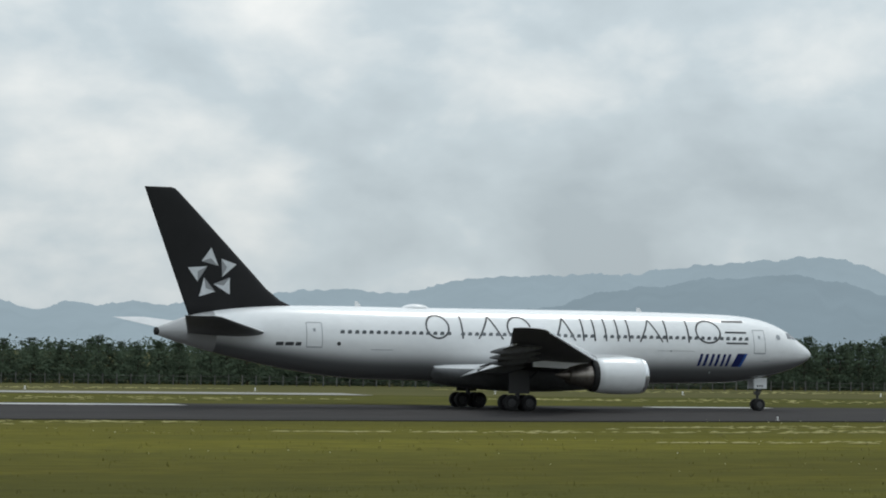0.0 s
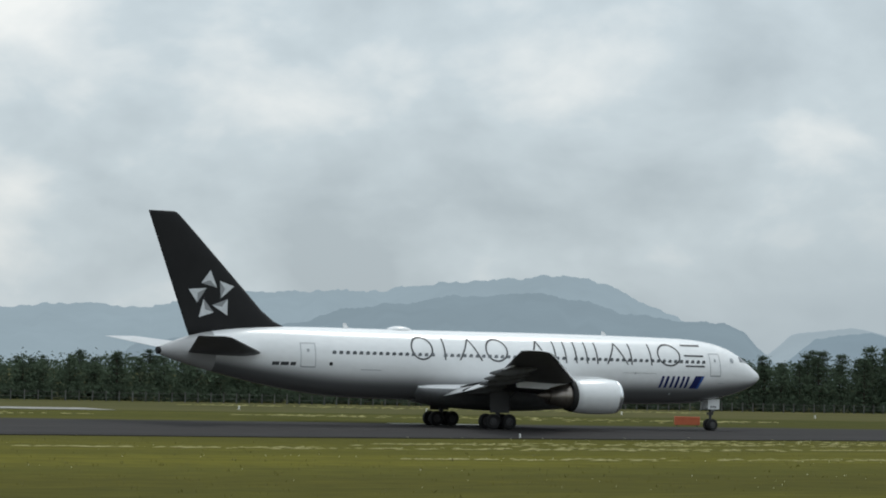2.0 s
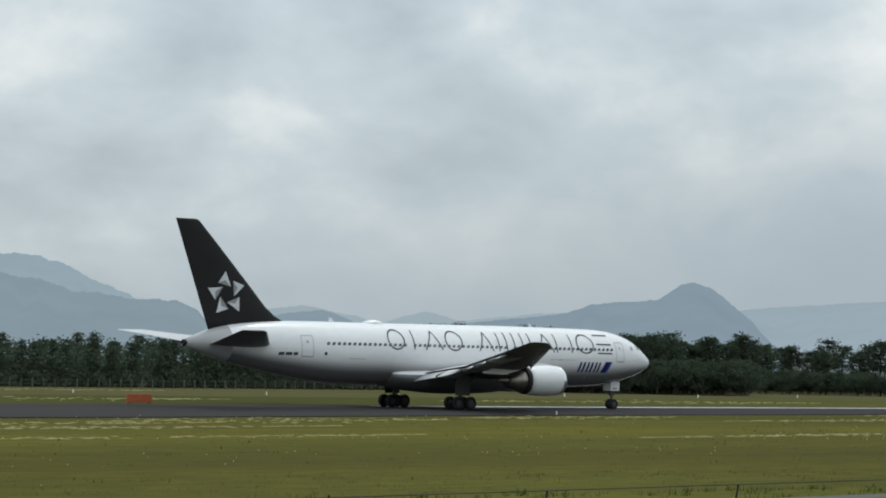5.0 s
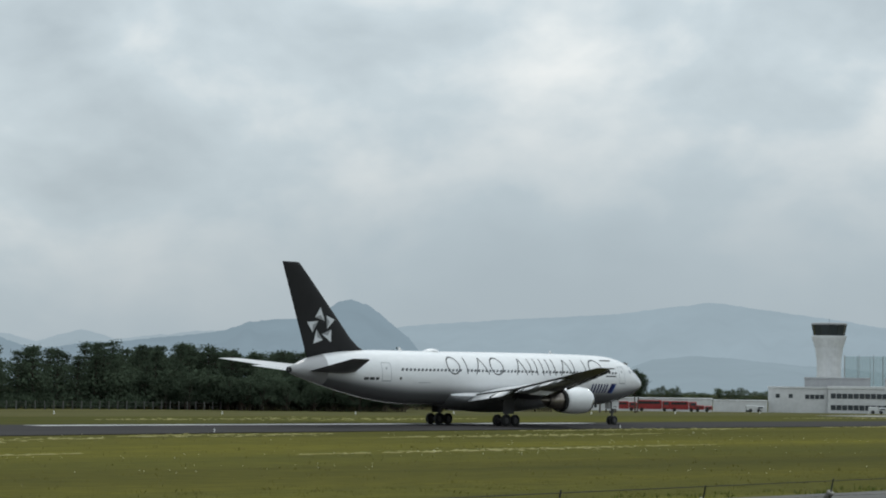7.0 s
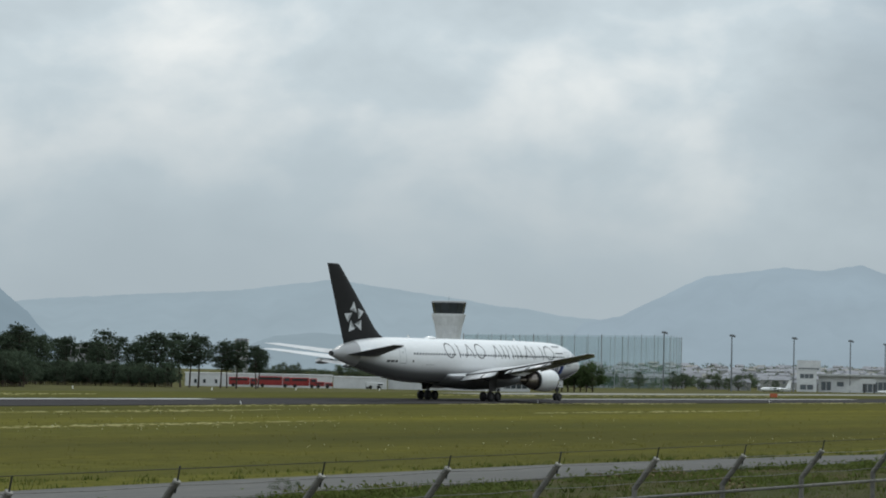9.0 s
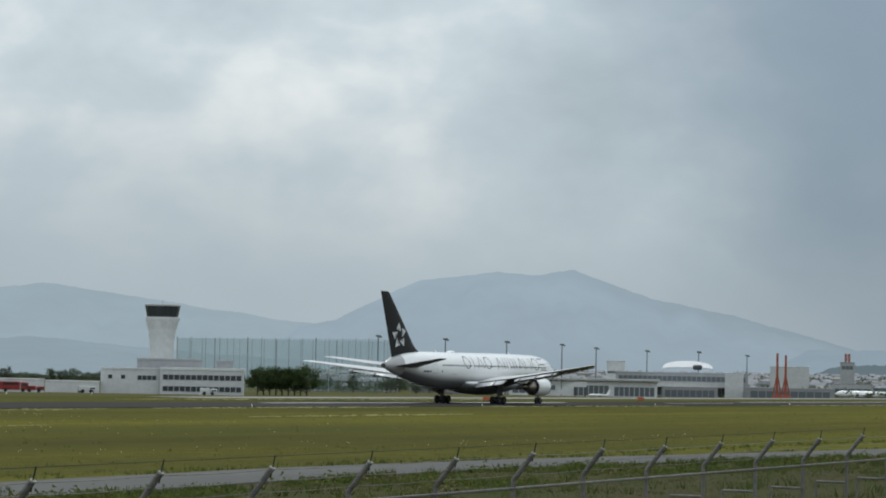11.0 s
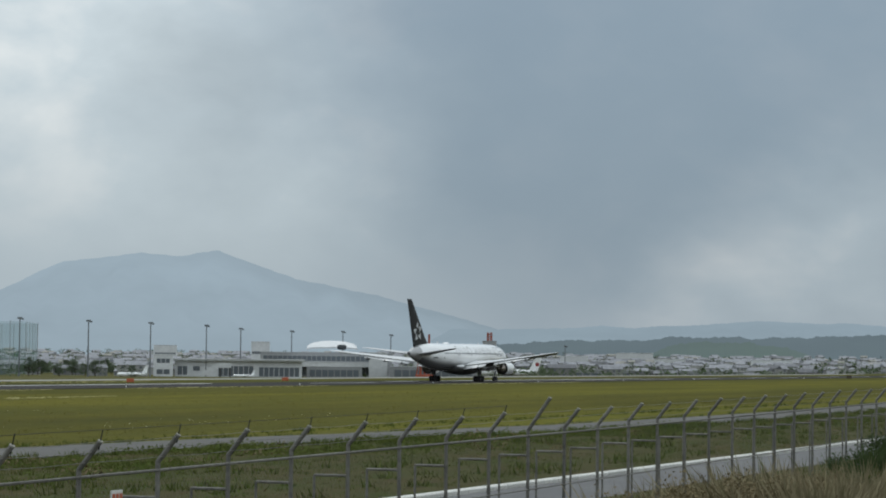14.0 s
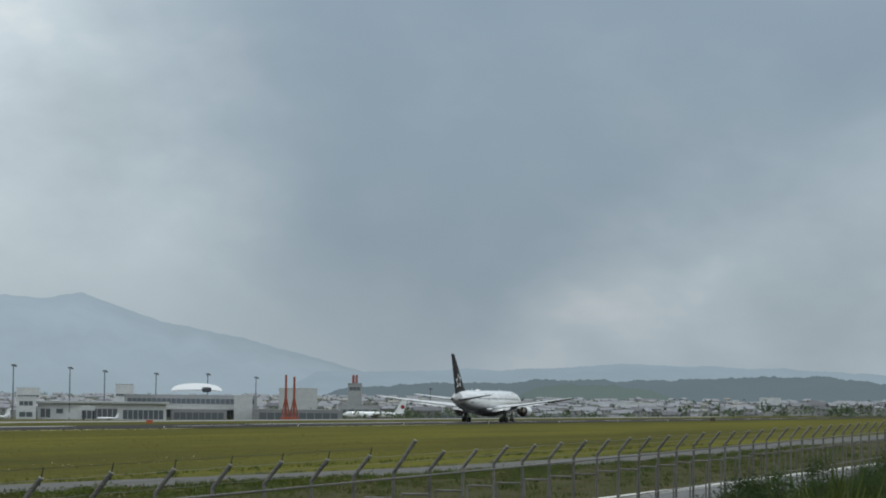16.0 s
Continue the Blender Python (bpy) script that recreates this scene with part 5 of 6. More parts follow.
def make_tower():
    r = 750
    c = polar(55.57, r + 14)
    g = empty("control_tower", Matrix.Translation(c) @ Matrix.Rotation(radians(-55), 4, "Z"))
    tagged(g, "white flared control tower with dark glass cab", "control tower")
    n = 24

    def lathe(prof, seg=n):
        bm = bmesh.new()
        rings(bm, [[(q * math.cos(2 * math.pi * i / seg), q * math.sin(2 * math.pi * i / seg), z) for i in range(seg)] for z, q in prof], True, True, True)
        bmesh.ops.recalc_face_normals(bm, faces=bm.faces)
        return bm

    part("shaft", lathe([(-3.2, 3.7), (4, 3.55), (9, 3.4), (12.5, 3.55), (15.5, 4.0), (17.6, 4.65), (18.4, 4.9), (19.0, 4.95)]), M_WALL, g, "white flared concrete shaft")
    part("cab", lathe([(19.0, 4.3), (19.3, 4.35), (22.0, 4.95), (22.1, 4.9)], 12), M_WINDOW, g, "dark glass cab")
    part("cab_roof", lathe([(22.1, 5.1), (22.5, 5.1), (22.7, 4.6)], 12), M_GREYWALL, g, "grey cab roof")
    for k in range(12):
        a = 2 * math.pi * k / 12
        bm = bmesh.new()
        tube(bm, (4.38 * math.cos(a), 4.38 * math.sin(a), 19.2), (4.98 * math.cos(a), 4.98 * math.sin(a), 22.1), 0.07, n=5)
        part("mullion", bm, M_DARK, g)
    bm = bmesh.new()
    tube(bm, (0, 0, 22.6), (0, 0, 24.0), 0.05, n=6)
    part("aerial", bm, M_STEEL, g)
    block("office_block", 55.55, 57.36, 738, -3.4, 3.9, 14, M_WALL, "white two-storey airport office with ribbon windows",
          [(0.03, 0.97, 1.2, 2.6, 14), (0.03, 0.97, -2.0, -0.6, 14)], 0.5)
    block("office_block", 54.28, 55.54, 740, -3.4, 3.8, 16, M_WALL, "white office wing with small dark windows", [(0.12, 0.2, 1.2, 2.3, 1), (0.34, 0.42, 1.2, 2.3, 1), (0.62, 0.95, 1.0, 2.2, 4)], 0.3)
    block("office_block", 55.05, 56.45, 746, 3.8, 6.6, 9, M_GREYWALL, "grey plant room on the office roof", [], 0.2)
    block("office_block", 56.75, 57.1, 744, 3.9, 6.4, 6, M_GREYWALL, "small grey rooftop room", [], 0.2)
    block("store_house", 53.1, 54.26, 735, -3.3, 0.2, 8, M_WALL, "long low white store building", [(0.6, 0.68, -2.8, -1.2, 1), (0.82, 0.9, -2.8, -1.2, 1)])
    block("fire_station", 49.9, 53.08, 700, -2.9, 0.7, 9, M_WALL, "long low white fire station", [(0.06, 0.08, -1.8, -0.8, 1), (0.12, 0.14, -1.8, -0.8, 1), (0.2, 0.22, -1.8, -0.8, 1)])
    block("far_block", 47.2, 48.4, 900, -4, 8.6, 10, M_GREYWALL, "grey flat-roofed building behind the pines", [(0.05, 0.95, 5.5, 7.0, 6)])
    block("far_block", 50.95, 51.25, 1300, -4, 14.5, 10, M_WALL, "pale apartment block far behind the pines", [(0.1, 0.9, 13, 15, 3)])


make_tower()


def make_vehicle(p, turn, ln, hi, mat, label, cat, big=True):
    g = empty("fire_engine" if cat == "fire engine" else "van", Matrix.Translation(p) @ Matrix.Rotation(turn, 4, "Z"))
    tagged(g, label, cat)
    bm = bmesh.new()
    box(bm, (-ln / 2, -1.25, 0.55), (ln / 2 - 2.1, 1.25, hi), 0, 0.1)
    part("body", bm, mat, g)
    bm = bmesh.new()
    box(bm, (ln / 2 - 2.0, -1.22, 0.55), (ln / 2, 1.22, hi - 0.15), 0, 0.18)
    part("cab", bm, mat, g)
    bm = bmesh.new()
    box(bm, (ln / 2 - 1.6, -1.26, hi * 0.58), (ln / 2 - 0.3, -1.2, hi - 0.4))
    part("cab_window", bm, M_WINDOW, g)
    if big:
        bm = bmesh.new()
        box(bm, (-ln / 2 + 0.4, -1.28, hi * 0.66), (ln / 2 - 2.6, -1.22, hi - 0.3))
        part("locker_shutter", bm, M_DARK, g)
    for x in (-ln / 2 + 1.2, ln / 2 - 1.4):
        bm = bmesh.new()
        tube(bm, (x, -1.28, 0.5), (x, 1.28, 0.5), 0.5, n=12)
        part("wheel", bm, M_TYRE, g)


def make_vehicles():
    for az, ln, hi in ((51.15, 7.5, 2.5), (51.82, 8.5, 2.9), (52.46, 7.0, 2.7), (52.88, 5.0, 1.7)):
        p = polar(az, 690)
        p.z = ground_z(p.x, p.y)
        make_vehicle(p, radians(-az), ln, hi, M_RED, "red airport fire engine parked before the station", "fire engine")
    for az, r in ((54.0, 725), (56.6, 728), (66.6, 1120), (67.3, 1120)):
        p = polar(az, r)
        p.z = ground_z(p.x, p.y)
        make_vehicle(p, radians(-az), 4.8, 1.9, M_WALL, "small white van parked on the apron", "van", False)


make_vehicles()


def make_net():
    """A golf range's net enclosure on tall poles."""
    g = empty("range_net", pose(0, 0, 0))
    tagged(g, "tall green golf range net on steel poles", "net")
    bm = bmesh.new()
    m = bpy.data.materials.new("green_net_mesh")
    m.use_nodes = True
    n, l = m.node_tree.nodes, m.node_tree.links
    tr = n.new("ShaderNodeBsdfTransparent")
    mx = n.new("ShaderNodeMixShader")
    n["Principled BSDF"].inputs["Base Color"].default_value = (0.12, 0.27, 0.25, 1)
    n["Principled BSDF"].inputs["Roughness"].default_value = 0.9
    mx.inputs[0].default_value = 0.2
    l.new(tr.outputs[0], mx.inputs[1])
    l.new(n["Principled BSDF"].outputs[0], mx.inputs[2])
    l.new(mx.outputs[0], n["Material Output"].inputs[0])
    bm.free()
    corners = [polar(55.9, 1010), polar(60.32, 1060), polar(60.62, 1300), polar(55.9, 1250)]
    tops = [16.0, 17.6, 19.5, 18.5]
    for i in range(3):
        a, b, za, zb = corners[i], corners[i + 1], tops[i], tops[i + 1]
        cnt = max(4, int((b - a).length / 6.2)) if i != 1 else 5
        for k in range(cnt):
            p, q = a.lerp(b, k / cnt), a.lerp(b, (k + 1) / cnt)
            zp, zq = za + (zb - za) * k / cnt, za + (zb - za) * (k + 1) / cnt
            if i != 1 or k > 0:
                bm = bmesh.new()
                tube(bm, (p.x, p.y, -5), (p.x, p.y, zp + 0.3), 0.24 if k % 5 == 0 else 0.12, n=6)
                part("pole", bm, M_GREYWALL, g)
            bm = bmesh.new()
            bm.faces.new([bm.verts.new(v) for v in ((p.x, p.y, -5), (q.x, q.y, -5), (q.x, q.y, zq), (p.x, p.y, zp))])
            part("net_panel", bm, m, g)


make_net()


def make_masts():
    for az, r, el in ((60.24, 985, 0.77), (61.70, 1000, 0.73), (63.03, 1050, 0.70), (64.23, 1100, 0.66), (64.97, 1150, 0.60), (66.07, 1200, 0.56), (67.18, 1260, 0.56),
                      (68.22, 1320, 0.50), (72.0, 1500, 0.30)):
        p = polar(az, r)
        z0 = ground_z(p.x, p.y)
        top = 4.5 + r * math.tan(radians(el))
        g = empty("floodlight_mast", Matrix.Translation((p.x, p.y, z0)) @ Matrix.Rotation(radians(-az), 4, "Z"))
        tagged(g, "slim grey apron floodlight mast", "light mast", "apron masts")
        bm = bmesh.new()
        tube(bm, (0, 0, -0.2), (0, 0, top - z0), 0.34, 0.20, 8)
        part("pole", bm, M_MAST, g)
        bm = bmesh.new()
        box(bm, (-0.9, -0.5, top - z0 - 0.2), (0.9, 0.5, top - z0 + 0.5), 0, 0.06)
        part("lamp_head", bm, M_MAST, g)
        bm = bmesh.new()
        box(bm, (0.4, -0.4, top - z0 - 0.5), (1.4, 0.4, top - z0 + 0.1), 0, 0.06)
        part("lamp_head", bm, M_MAST, g)


make_masts()


def make_terminal():
    z = -4.4
    block("apron_house", 63.56, 66.3, 1100, z, 2.7, 14, M_WALL, "long low white apron building with dark bays",
          [(0.02, 0.10, -3.2, 0.4, 2), (0.14, 0.20, -1.5, 0.4, 1), (0.34, 0.62, -3.6, 0.6, 7), (0.66, 0.98, -3.6, 0.2, 8)])
    block("canopy", 63.5, 66.36, 1098, 2.72, 3.35, 17, M_WALL, "thin white canopy roof over the apron building", [], cat="roof")
    block("apron_house", 63.10, 63.52, 1092, z, 4.6, 8, M_WALL, "white corner house with dark windows", [(0.15, 0.85, 1.6, 3.4, 3), (0.15, 0.85, -3.0, -1.0, 2)], 0.4)
    block("apron_house", 66.4, 67.6, 1105, z, 0.6, 10, M_GREYWALL, "low grey gate room before the terminal", [(0.05, 0.95, -3.4, -0.6, 8)])
    block("terminal", 65.4, 68.25, 1180, z, 6.2, 30, M_GREYWALL, "long grey terminal with glazed upper floor", [(0.02, 0.98, 3.0, 5.2, 26), (0.05, 0.95, -3.2, 0.2, 18)], 0.5)
    block("terminal", 66.0, 67.9, 1172, 0.4, 2.4, 8, M_WALL, "white covered gallery along the terminal", [])
    block("terminal", 67.75, 68.15, 1165, z, 6.8, 10, M_WALL, "white stair tower at the terminal's end", [])
    block("hangar", 68.72, 69.55, 1300, z, 10.8, 20, M_WALL, "pale flat-roofed hangar block behind the apron", [])
    block("apron_house", 68.2, 70.1, 1150, z, 0.8, 16, M_GREYWALL, "low grey cargo sheds", [(0.05, 0.95, -3.5, -0.5, 10)])
    block("apron_house", 70.0, 70.9, 1420, z, 2.8, 16, M_GREYWALL, "low grey hangar sheds", [(0.05, 0.95, -3.5, 0.5, 5)])
    block("watch_tower", 70.21, 70.51, 1500, -5, 14.5, 8, M_GREYWALL, "grey block tower with red mast", [(0.1, 0.9, 11, 13, 3)], 0.4)
    # shallow vaulted roof over the hall
    c = polar(66.95, 1195)
    g = empty("hall_roof", Matrix.Translation((c.x, c.y, 8.6)) @ Matrix.Rotation(radians(-66.7), 4, "Z") @ Matrix.Diagonal((1.45, 1.0, 1.15, 1)))
    tagged(g, "white vaulted roof over the terminal hall", "roof")
    bm = bmesh.new()
    lp = []
    for k in range(13):
        a = math.pi * k / 12
        x = -8 * math.cos(a)
        s = math.sin(a) ** 0.7
        lp.append([(x, -1, 0.9 * s - 0.2), (x, 16, 3.3 * s - 0.1), (x * 0.97, 16, 3.0 * s - 0.5), (x * 0.97, -1, 0.6 * s - 0.5)])
    rings(bm, lp)
    bmesh.ops.recalc_face_normals(bm, faces=bm.faces)
    part("vault", bm, M_WALL, g)
    bm = bmesh.new()
    box(bm, (1.5, -1.4, -0.4), (4.5, 0.2, 1.6), 0, 0.5)
    part("glazing", bm, M_WINDOW, g)
    # red mast on the watch tower
    c = polar(70.36, 1505)
    g = empty("radio_mast", Matrix.Translation((c.x, c.y, 14.9)))
    tagged(g, "red lattice mast on a tower roof", "mast")
    bm = bmesh.new()
    for sx in (-1.0, 1.0):
        for sy in (-1.0, 1.0):
            tube(bm, (sx, sy, 0), (sx, sy, 5.0), 0.3, n=5)
    for k in range(4):
        box(bm, (-1.3, -1.3, 1.2 * k), (1.3, 1.3, 1.2 * k + 0.45))
    part("lattice", bm, M_ORANGE, g)
    # two orange pile masts with a tripod foot
    for az, el in ((68.87, 0.57), (69.05, 0.53)):
        r = 1000
        p = polar(az, r)
        z0 = ground_z(p.x, p.y)
        top = 4.5 + r * math.tan(radians(el)) - z0
        g = empty("pile_rig", Matrix.Translation((p.x, p.y, z0)) @ Matrix.Rotation(radians(-az), 4, "Z"))
        tagged(g, "tall orange-red rig mast with stays", "crane", "orange rigs")
        bm = bmesh.new()
        tube(bm, (0, 0, 0), (0, 0, top), 0.5, 0.4, 8)
        part("mast", bm, M_ORANGE, g)
        for s in (-1, 1):
            bm = bmesh.new()
            tube(bm, (1.9 * s, 0.5, 0), (0, 0, top * 0.6), 0.28, 0.22, 6)
            part("stay", bm, M_ORANGE, g)
        bm = bmesh.new()
        box(bm, (-1.9, -1.2, 0), (1.9, 1.6, 2.2), 0, 0.15)
        part("base", bm, M_ORANGE, g)
    # covered walkway sloping down to the apron
    c = polar(64.35, 1082)
    g = empty("boarding_ramp", Matrix.Translation((c.x, c.y, -4.3)) @ Matrix.Rotation(radians(-64.7), 4, "Z"))
    tagged(g, "white sloping boarding ramp", "ramp")
    bm = bmesh.new()
    rings(bm, [[(-4, -1.2, 0), (-4, 1.2, 0), (-4, 1.2, 2.2), (-4, -1.2, 2.2)], [(2.5, -1.2, 4.2), (2.5, 1.2, 4.2), (2.5, 1.2, 6.2), (2.5, -1.2, 6.2)], [(8, -1.2, 4.2), (8, 1.2, 4.2), (8, 1.2, 6.2), (8, -1.2, 6.2)]])
    bmesh.ops.recalc_face_normals(bm, faces=bm.faces)
    part("tunnel", bm, M_WALL, g)
    for x in (3.5, 7.5):
        bm = bmesh.new()
        tube(bm, (x, 0, 0), (x, 0, 4.3), 0.3, n=8)
        part("leg", bm, M_STEEL, g)


make_terminal()


def make_small_jet(name, p, turn, ln, label, red):
    """A parked aircraft: x forward."""
    g = empty(name, Matrix.Translation(p) @ Matrix.Rotation(turn, 4, "Z"))
    tagged(g, label, "aircraft")
    r = ln * 0.052
    h = ln * 0.085
    bm = bmesh.new()
    turned(bm, [(ln * a, r * b) for a, b in ((0.5, 0.02), (0.485, 0.35), (0.45, 0.7), (0.4, 0.95), (0.34, 1.0), (-0.15, 1.0), (-0.3, 0.75), (-0.45, 0.3), (-0.5, 0.05))], (0, 0, h), 20)
    part("fuselage", bm, M_WHITE, g, "", True)
    bm = bmesh.new()
    rings(bm, [[(x, -y2, h + z) for x, y2, z in ((ln * a, 0.15 * s, 0) for a, s in ((-0.30, 1), (-0.46, 1), (-0.46, -1), (-0.30, -1)))],
               [(x, y2, h + ln * 0.25) for x, y2 in ((ln * -0.44, 0.08), (ln * -0.53, 0.08), (ln * -0.53, -0.08), (ln * -0.44, -0.08))]])
    bmesh.ops.recalc_face_normals(bm, faces=bm.faces)
    fin = part("fin", bm, M_WHITE, g)
    if red:
        bm = bmesh.new()
        tube(bm, (ln * -0.455, -0.2, h + ln * 0.13), (ln * -0.455, 0.2, h + ln * 0.13), ln * 0.032, n=16)
        part("emblem", bm, M_RED, fin, "plain red disc")
    for s in (-1, 1):
        bm = bmesh.new()
        rings(bm, [airfoil(ln * 0.12, -ln * 0.08, s * r * 0.6, h - r * 0.4, 0.12, 6), airfoil(-ln * 0.10, -ln * 0.15, s * ln * 0.44, h + r * 0.5, 0.1, 6)])
        bmesh.ops.recalc_face_normals(bm, faces=bm.faces)
        part("wing", bm, M_WHITE, g)
        bm = bmesh.new()
        rings(bm, [airfoil(-ln * 0.40, -ln * 0.48, s * 0.2, h + r * 0.4, 0.1, 6), airfoil(-ln * 0.46, -ln * 0.50, s * ln * 0.17, h + r * 0.6, 0.1, 6)])
        bmesh.ops.recalc_face_normals(bm, faces=bm.faces)
        part("tailplane", bm, M_WHITE, g)
        if red:
            bm = bmesh.new()
            turned(bm, [(ln * 0.12, r * 0.45), (ln * 0.09, r * 0.55), (ln * 0.0, r * 0.4), (ln * -0.02, r * 0.1)], (0, s * ln * 0.17, h - r * 0.9), 14)
            part("engine", bm, M_SHADE_GREY, g, "", True)
        bm = bmesh.new()
        tube(bm, (-ln * 0.03, s * ln * 0.08, 0), (-ln * 0.03, s * ln * 0.08, h), 0.12, n=6)
        tube(bm, (-ln * 0.03, s * ln * 0.08 - 0.15, ln * 0.016), (-ln * 0.03, s * ln * 0.08 + 0.15, ln * 0.016), ln * 0.016, n=12)
        part("main_gear", bm, M_STEEL, g)
    bm = bmesh.new()
    tube(bm, (ln * 0.38, 0, 0), (ln * 0.38, 0, h), 0.1, n=6)
    tube(bm, (ln * 0.38, -0.12, ln * 0.014), (ln * 0.38, 0.12, ln * 0.014), ln * 0.014, n=12)
    part("nose_gear", bm, M_STEEL, g)


for _az, _r, _ln, _turn, _lab, _red in ((70.78, 1300, 31.0, 108.0, "white regional jet with red disc on its tail, parked", True),
                                        (62.65, 1000, 13.5, 150.0, "small white light aircraft parked on grass", False),
                                        (65.05, 1060, 9.0, 130.0, "white turboprop aircraft parked at the apron", False)):
    _p = polar(_az, _r)
    make_small_jet("parked_aircraft", (_p.x, _p.y, ground_z(_p.x, _p.y)), radians(_turn), _ln, _lab, _red)


# ---------------------------------------------------------------- the town
def house_meshes(seed, w, d, h, roof):
    rng = random.Random(seed)
    a = bmesh.new()
    box(a, (-w / 2, -d / 2, -14), (w / 2, d / 2, h))
    b = bmesh.new()
    e = 0.5
    rings(b, [[(-w / 2 - e, -d / 2 - e, h), (-w / 2 - e, d / 2 + e, h), (-w / 2 - e + 0.1, 0, h + roof)], [(w / 2 + e, -d / 2 - e, h), (w / 2 + e, d / 2 + e, h), (w / 2 + e - 0.1, 0, h + roof)]])
    bmesh.ops.recalc_face_normals(b, faces=b.faces)
    panes = []
    for z in ((1.0, 3.8) if h > 4 else (1.0,)):
        for u in (-0.3, 0.05, 0.32):
            panes.append(mesh_of(box(bmesh.new(), (u * w - 0.7, -d / 2 - 0.06, z), (u * w + 0.7, -d / 2 + 0.05, z + 1.2)), "window", M_HAZY_GLASS))
    return mesh_of(a, "wall", M_HOUSE), mesh_of(b, "roof", M_ROOFS), panes


def make_town():
    rng = random.Random(11)
    kinds = [house_meshes(s, 8 + 1.6 * s, 7 + 0.5 * s, 5.6 if s % 3 else 3.2, 1.6 + 0.3 * (s % 3)) for s in range(6)]
    for k in range(300):
        if k < 90:
            az, r = rng.uniform(58.6, 66.5), rng.uniform(1050, 1900)
            r = max(r, 1230) if az > 62.9 else r
        else:
            az, r = rng.uniform(68.5, 83.0), rng.uniform(1300, 2250)
        p = polar(az, r)
        wl, rf, wd = kinds[rng.randrange(6)]
        s = rng.uniform(0.55, 0.9)
        lift = max(0, r - 1400) * 0.011
        g = empty("house", Matrix.Translation((p.x, p.y, ground_z(p.x, p.y) + lift)) @ Matrix.Rotation(radians(-az) + rng.uniform(-0.5, 0.5), 4, "Z") @ Matrix.Diagonal((s, s, s, 1)))
        tagged(g, "small tile-roofed house in the hazy town", "house", "town houses")
        shared("wall", wl, g)
        shared("roof", rf, g)
        for pane in wd:
            shared("window", pane, g)
    for az, r, w, h in ((63.1, 1900, 0.5, 14), (71.9, 1700, 0.6, 9), (73.1, 1900, 0.8, 12), (73.9, 1800, 0.7, 8), (79.1, 1700, 0.45, 12), (76.0, 1750, 0.9, 8), (80.6, 1900, 0.8, 8), (65.2, 1500, 0.4, 15)):
        block("apartment_house", az, az + w, r, -6, -5 + h + 3, 10, M_WALL, "pale apartment block in the town", [(0.05, 0.95, -5 + h * 0.3, -5 + h * 0.3 + 1.4, 7), (0.05, 0.95, -5 + h * 0.75, -5 + h * 0.75 + 1.4, 7)])
    block("viaduct", 72.0, 76.2, 1400, -5, -0.6, 8, M_GREYWALL, "long low dark shed row at the field's edge", [(0.01, 0.99, -4, -2, 24)], cat="shed")


make_town()


def make_town_depth():
    """The rest of the town: more roofs and gardens than one could count."""
    rng = random.Random(31)
    bm = bmesh.new()
    for k in range(900):
        if k < 330:
            az, r = rng.uniform(58.6, 68.5), rng.uniform(1250, 2300)
        else:
            az, r = rng.uniform(68.0, 83.5), rng.uniform(1500, 2420)
        p = polar(az, r)
        z = ground_z(p.x, p.y) + max(0, r - 1400) * 0.011
        w, d, h = rng.uniform(4, 9), rng.uniform(4, 7), rng.uniform(2.6, 5.4)
        m = Matrix.Translation((p.x, p.y, z)) @ Matrix.Rotation(radians(-az) + rng.uniform(-0.7, 0.7), 4, "Z")
        e, rf = 0.4, rng.uniform(0.9, 1.8)
        wall = [[m @ Vector((x, y, zz)) for x, y in ((-w / 2, -d / 2), (w / 2, -d / 2), (w / 2, d / 2), (-w / 2, d / 2))] for zz in (-12, h)]
        rings(bm, wall, True, False, False, 0)
        roof = [[m @ Vector((x, -d / 2 - e, h)), m @ Vector((x, d / 2 + e, h)), m @ Vector((x * 0.9, 0, h + rf))] for x in (-w / 2 - e, w / 2 + e)]
        rings(bm, roof, True, True, True, 1 if rng.random() < 0.86 else 2)
    for k in range(1500):
        az = rng.uniform(58.6, 68.5) if k < 650 else rng.uniform(68, 83.5)
        r = rng.uniform(1150, 2400)
        p = polar(az, r)
        n0 = len(bm.faces)
        tuft(bm, Vector((p.x, p.y, ground_z(p.x, p.y) + max(0, r - 1400) * 0.011 + rng.uniform(0.8, 4.2))), rng.uniform(1.6, 3.2), 16, rng, 0.8, 1.0)
        bm.faces.ensure_lookup_table()
        for f in bm.faces[n0:]:
            f.material_index = 3
    tagged(part("town_roofs", bm, [M_HOUSE, M_ROOFS, M_PALE, M_HAZY_LEAF]), "grey and pale roofs of the hazy town", "town", kind="stuff")


make_town_depth()


# ---------------------------------------------------------------- the near fence
FENCE_Y = 14.57


def fence_top(x):
    return 3.49 + 0.0066 * (x - 20.9)


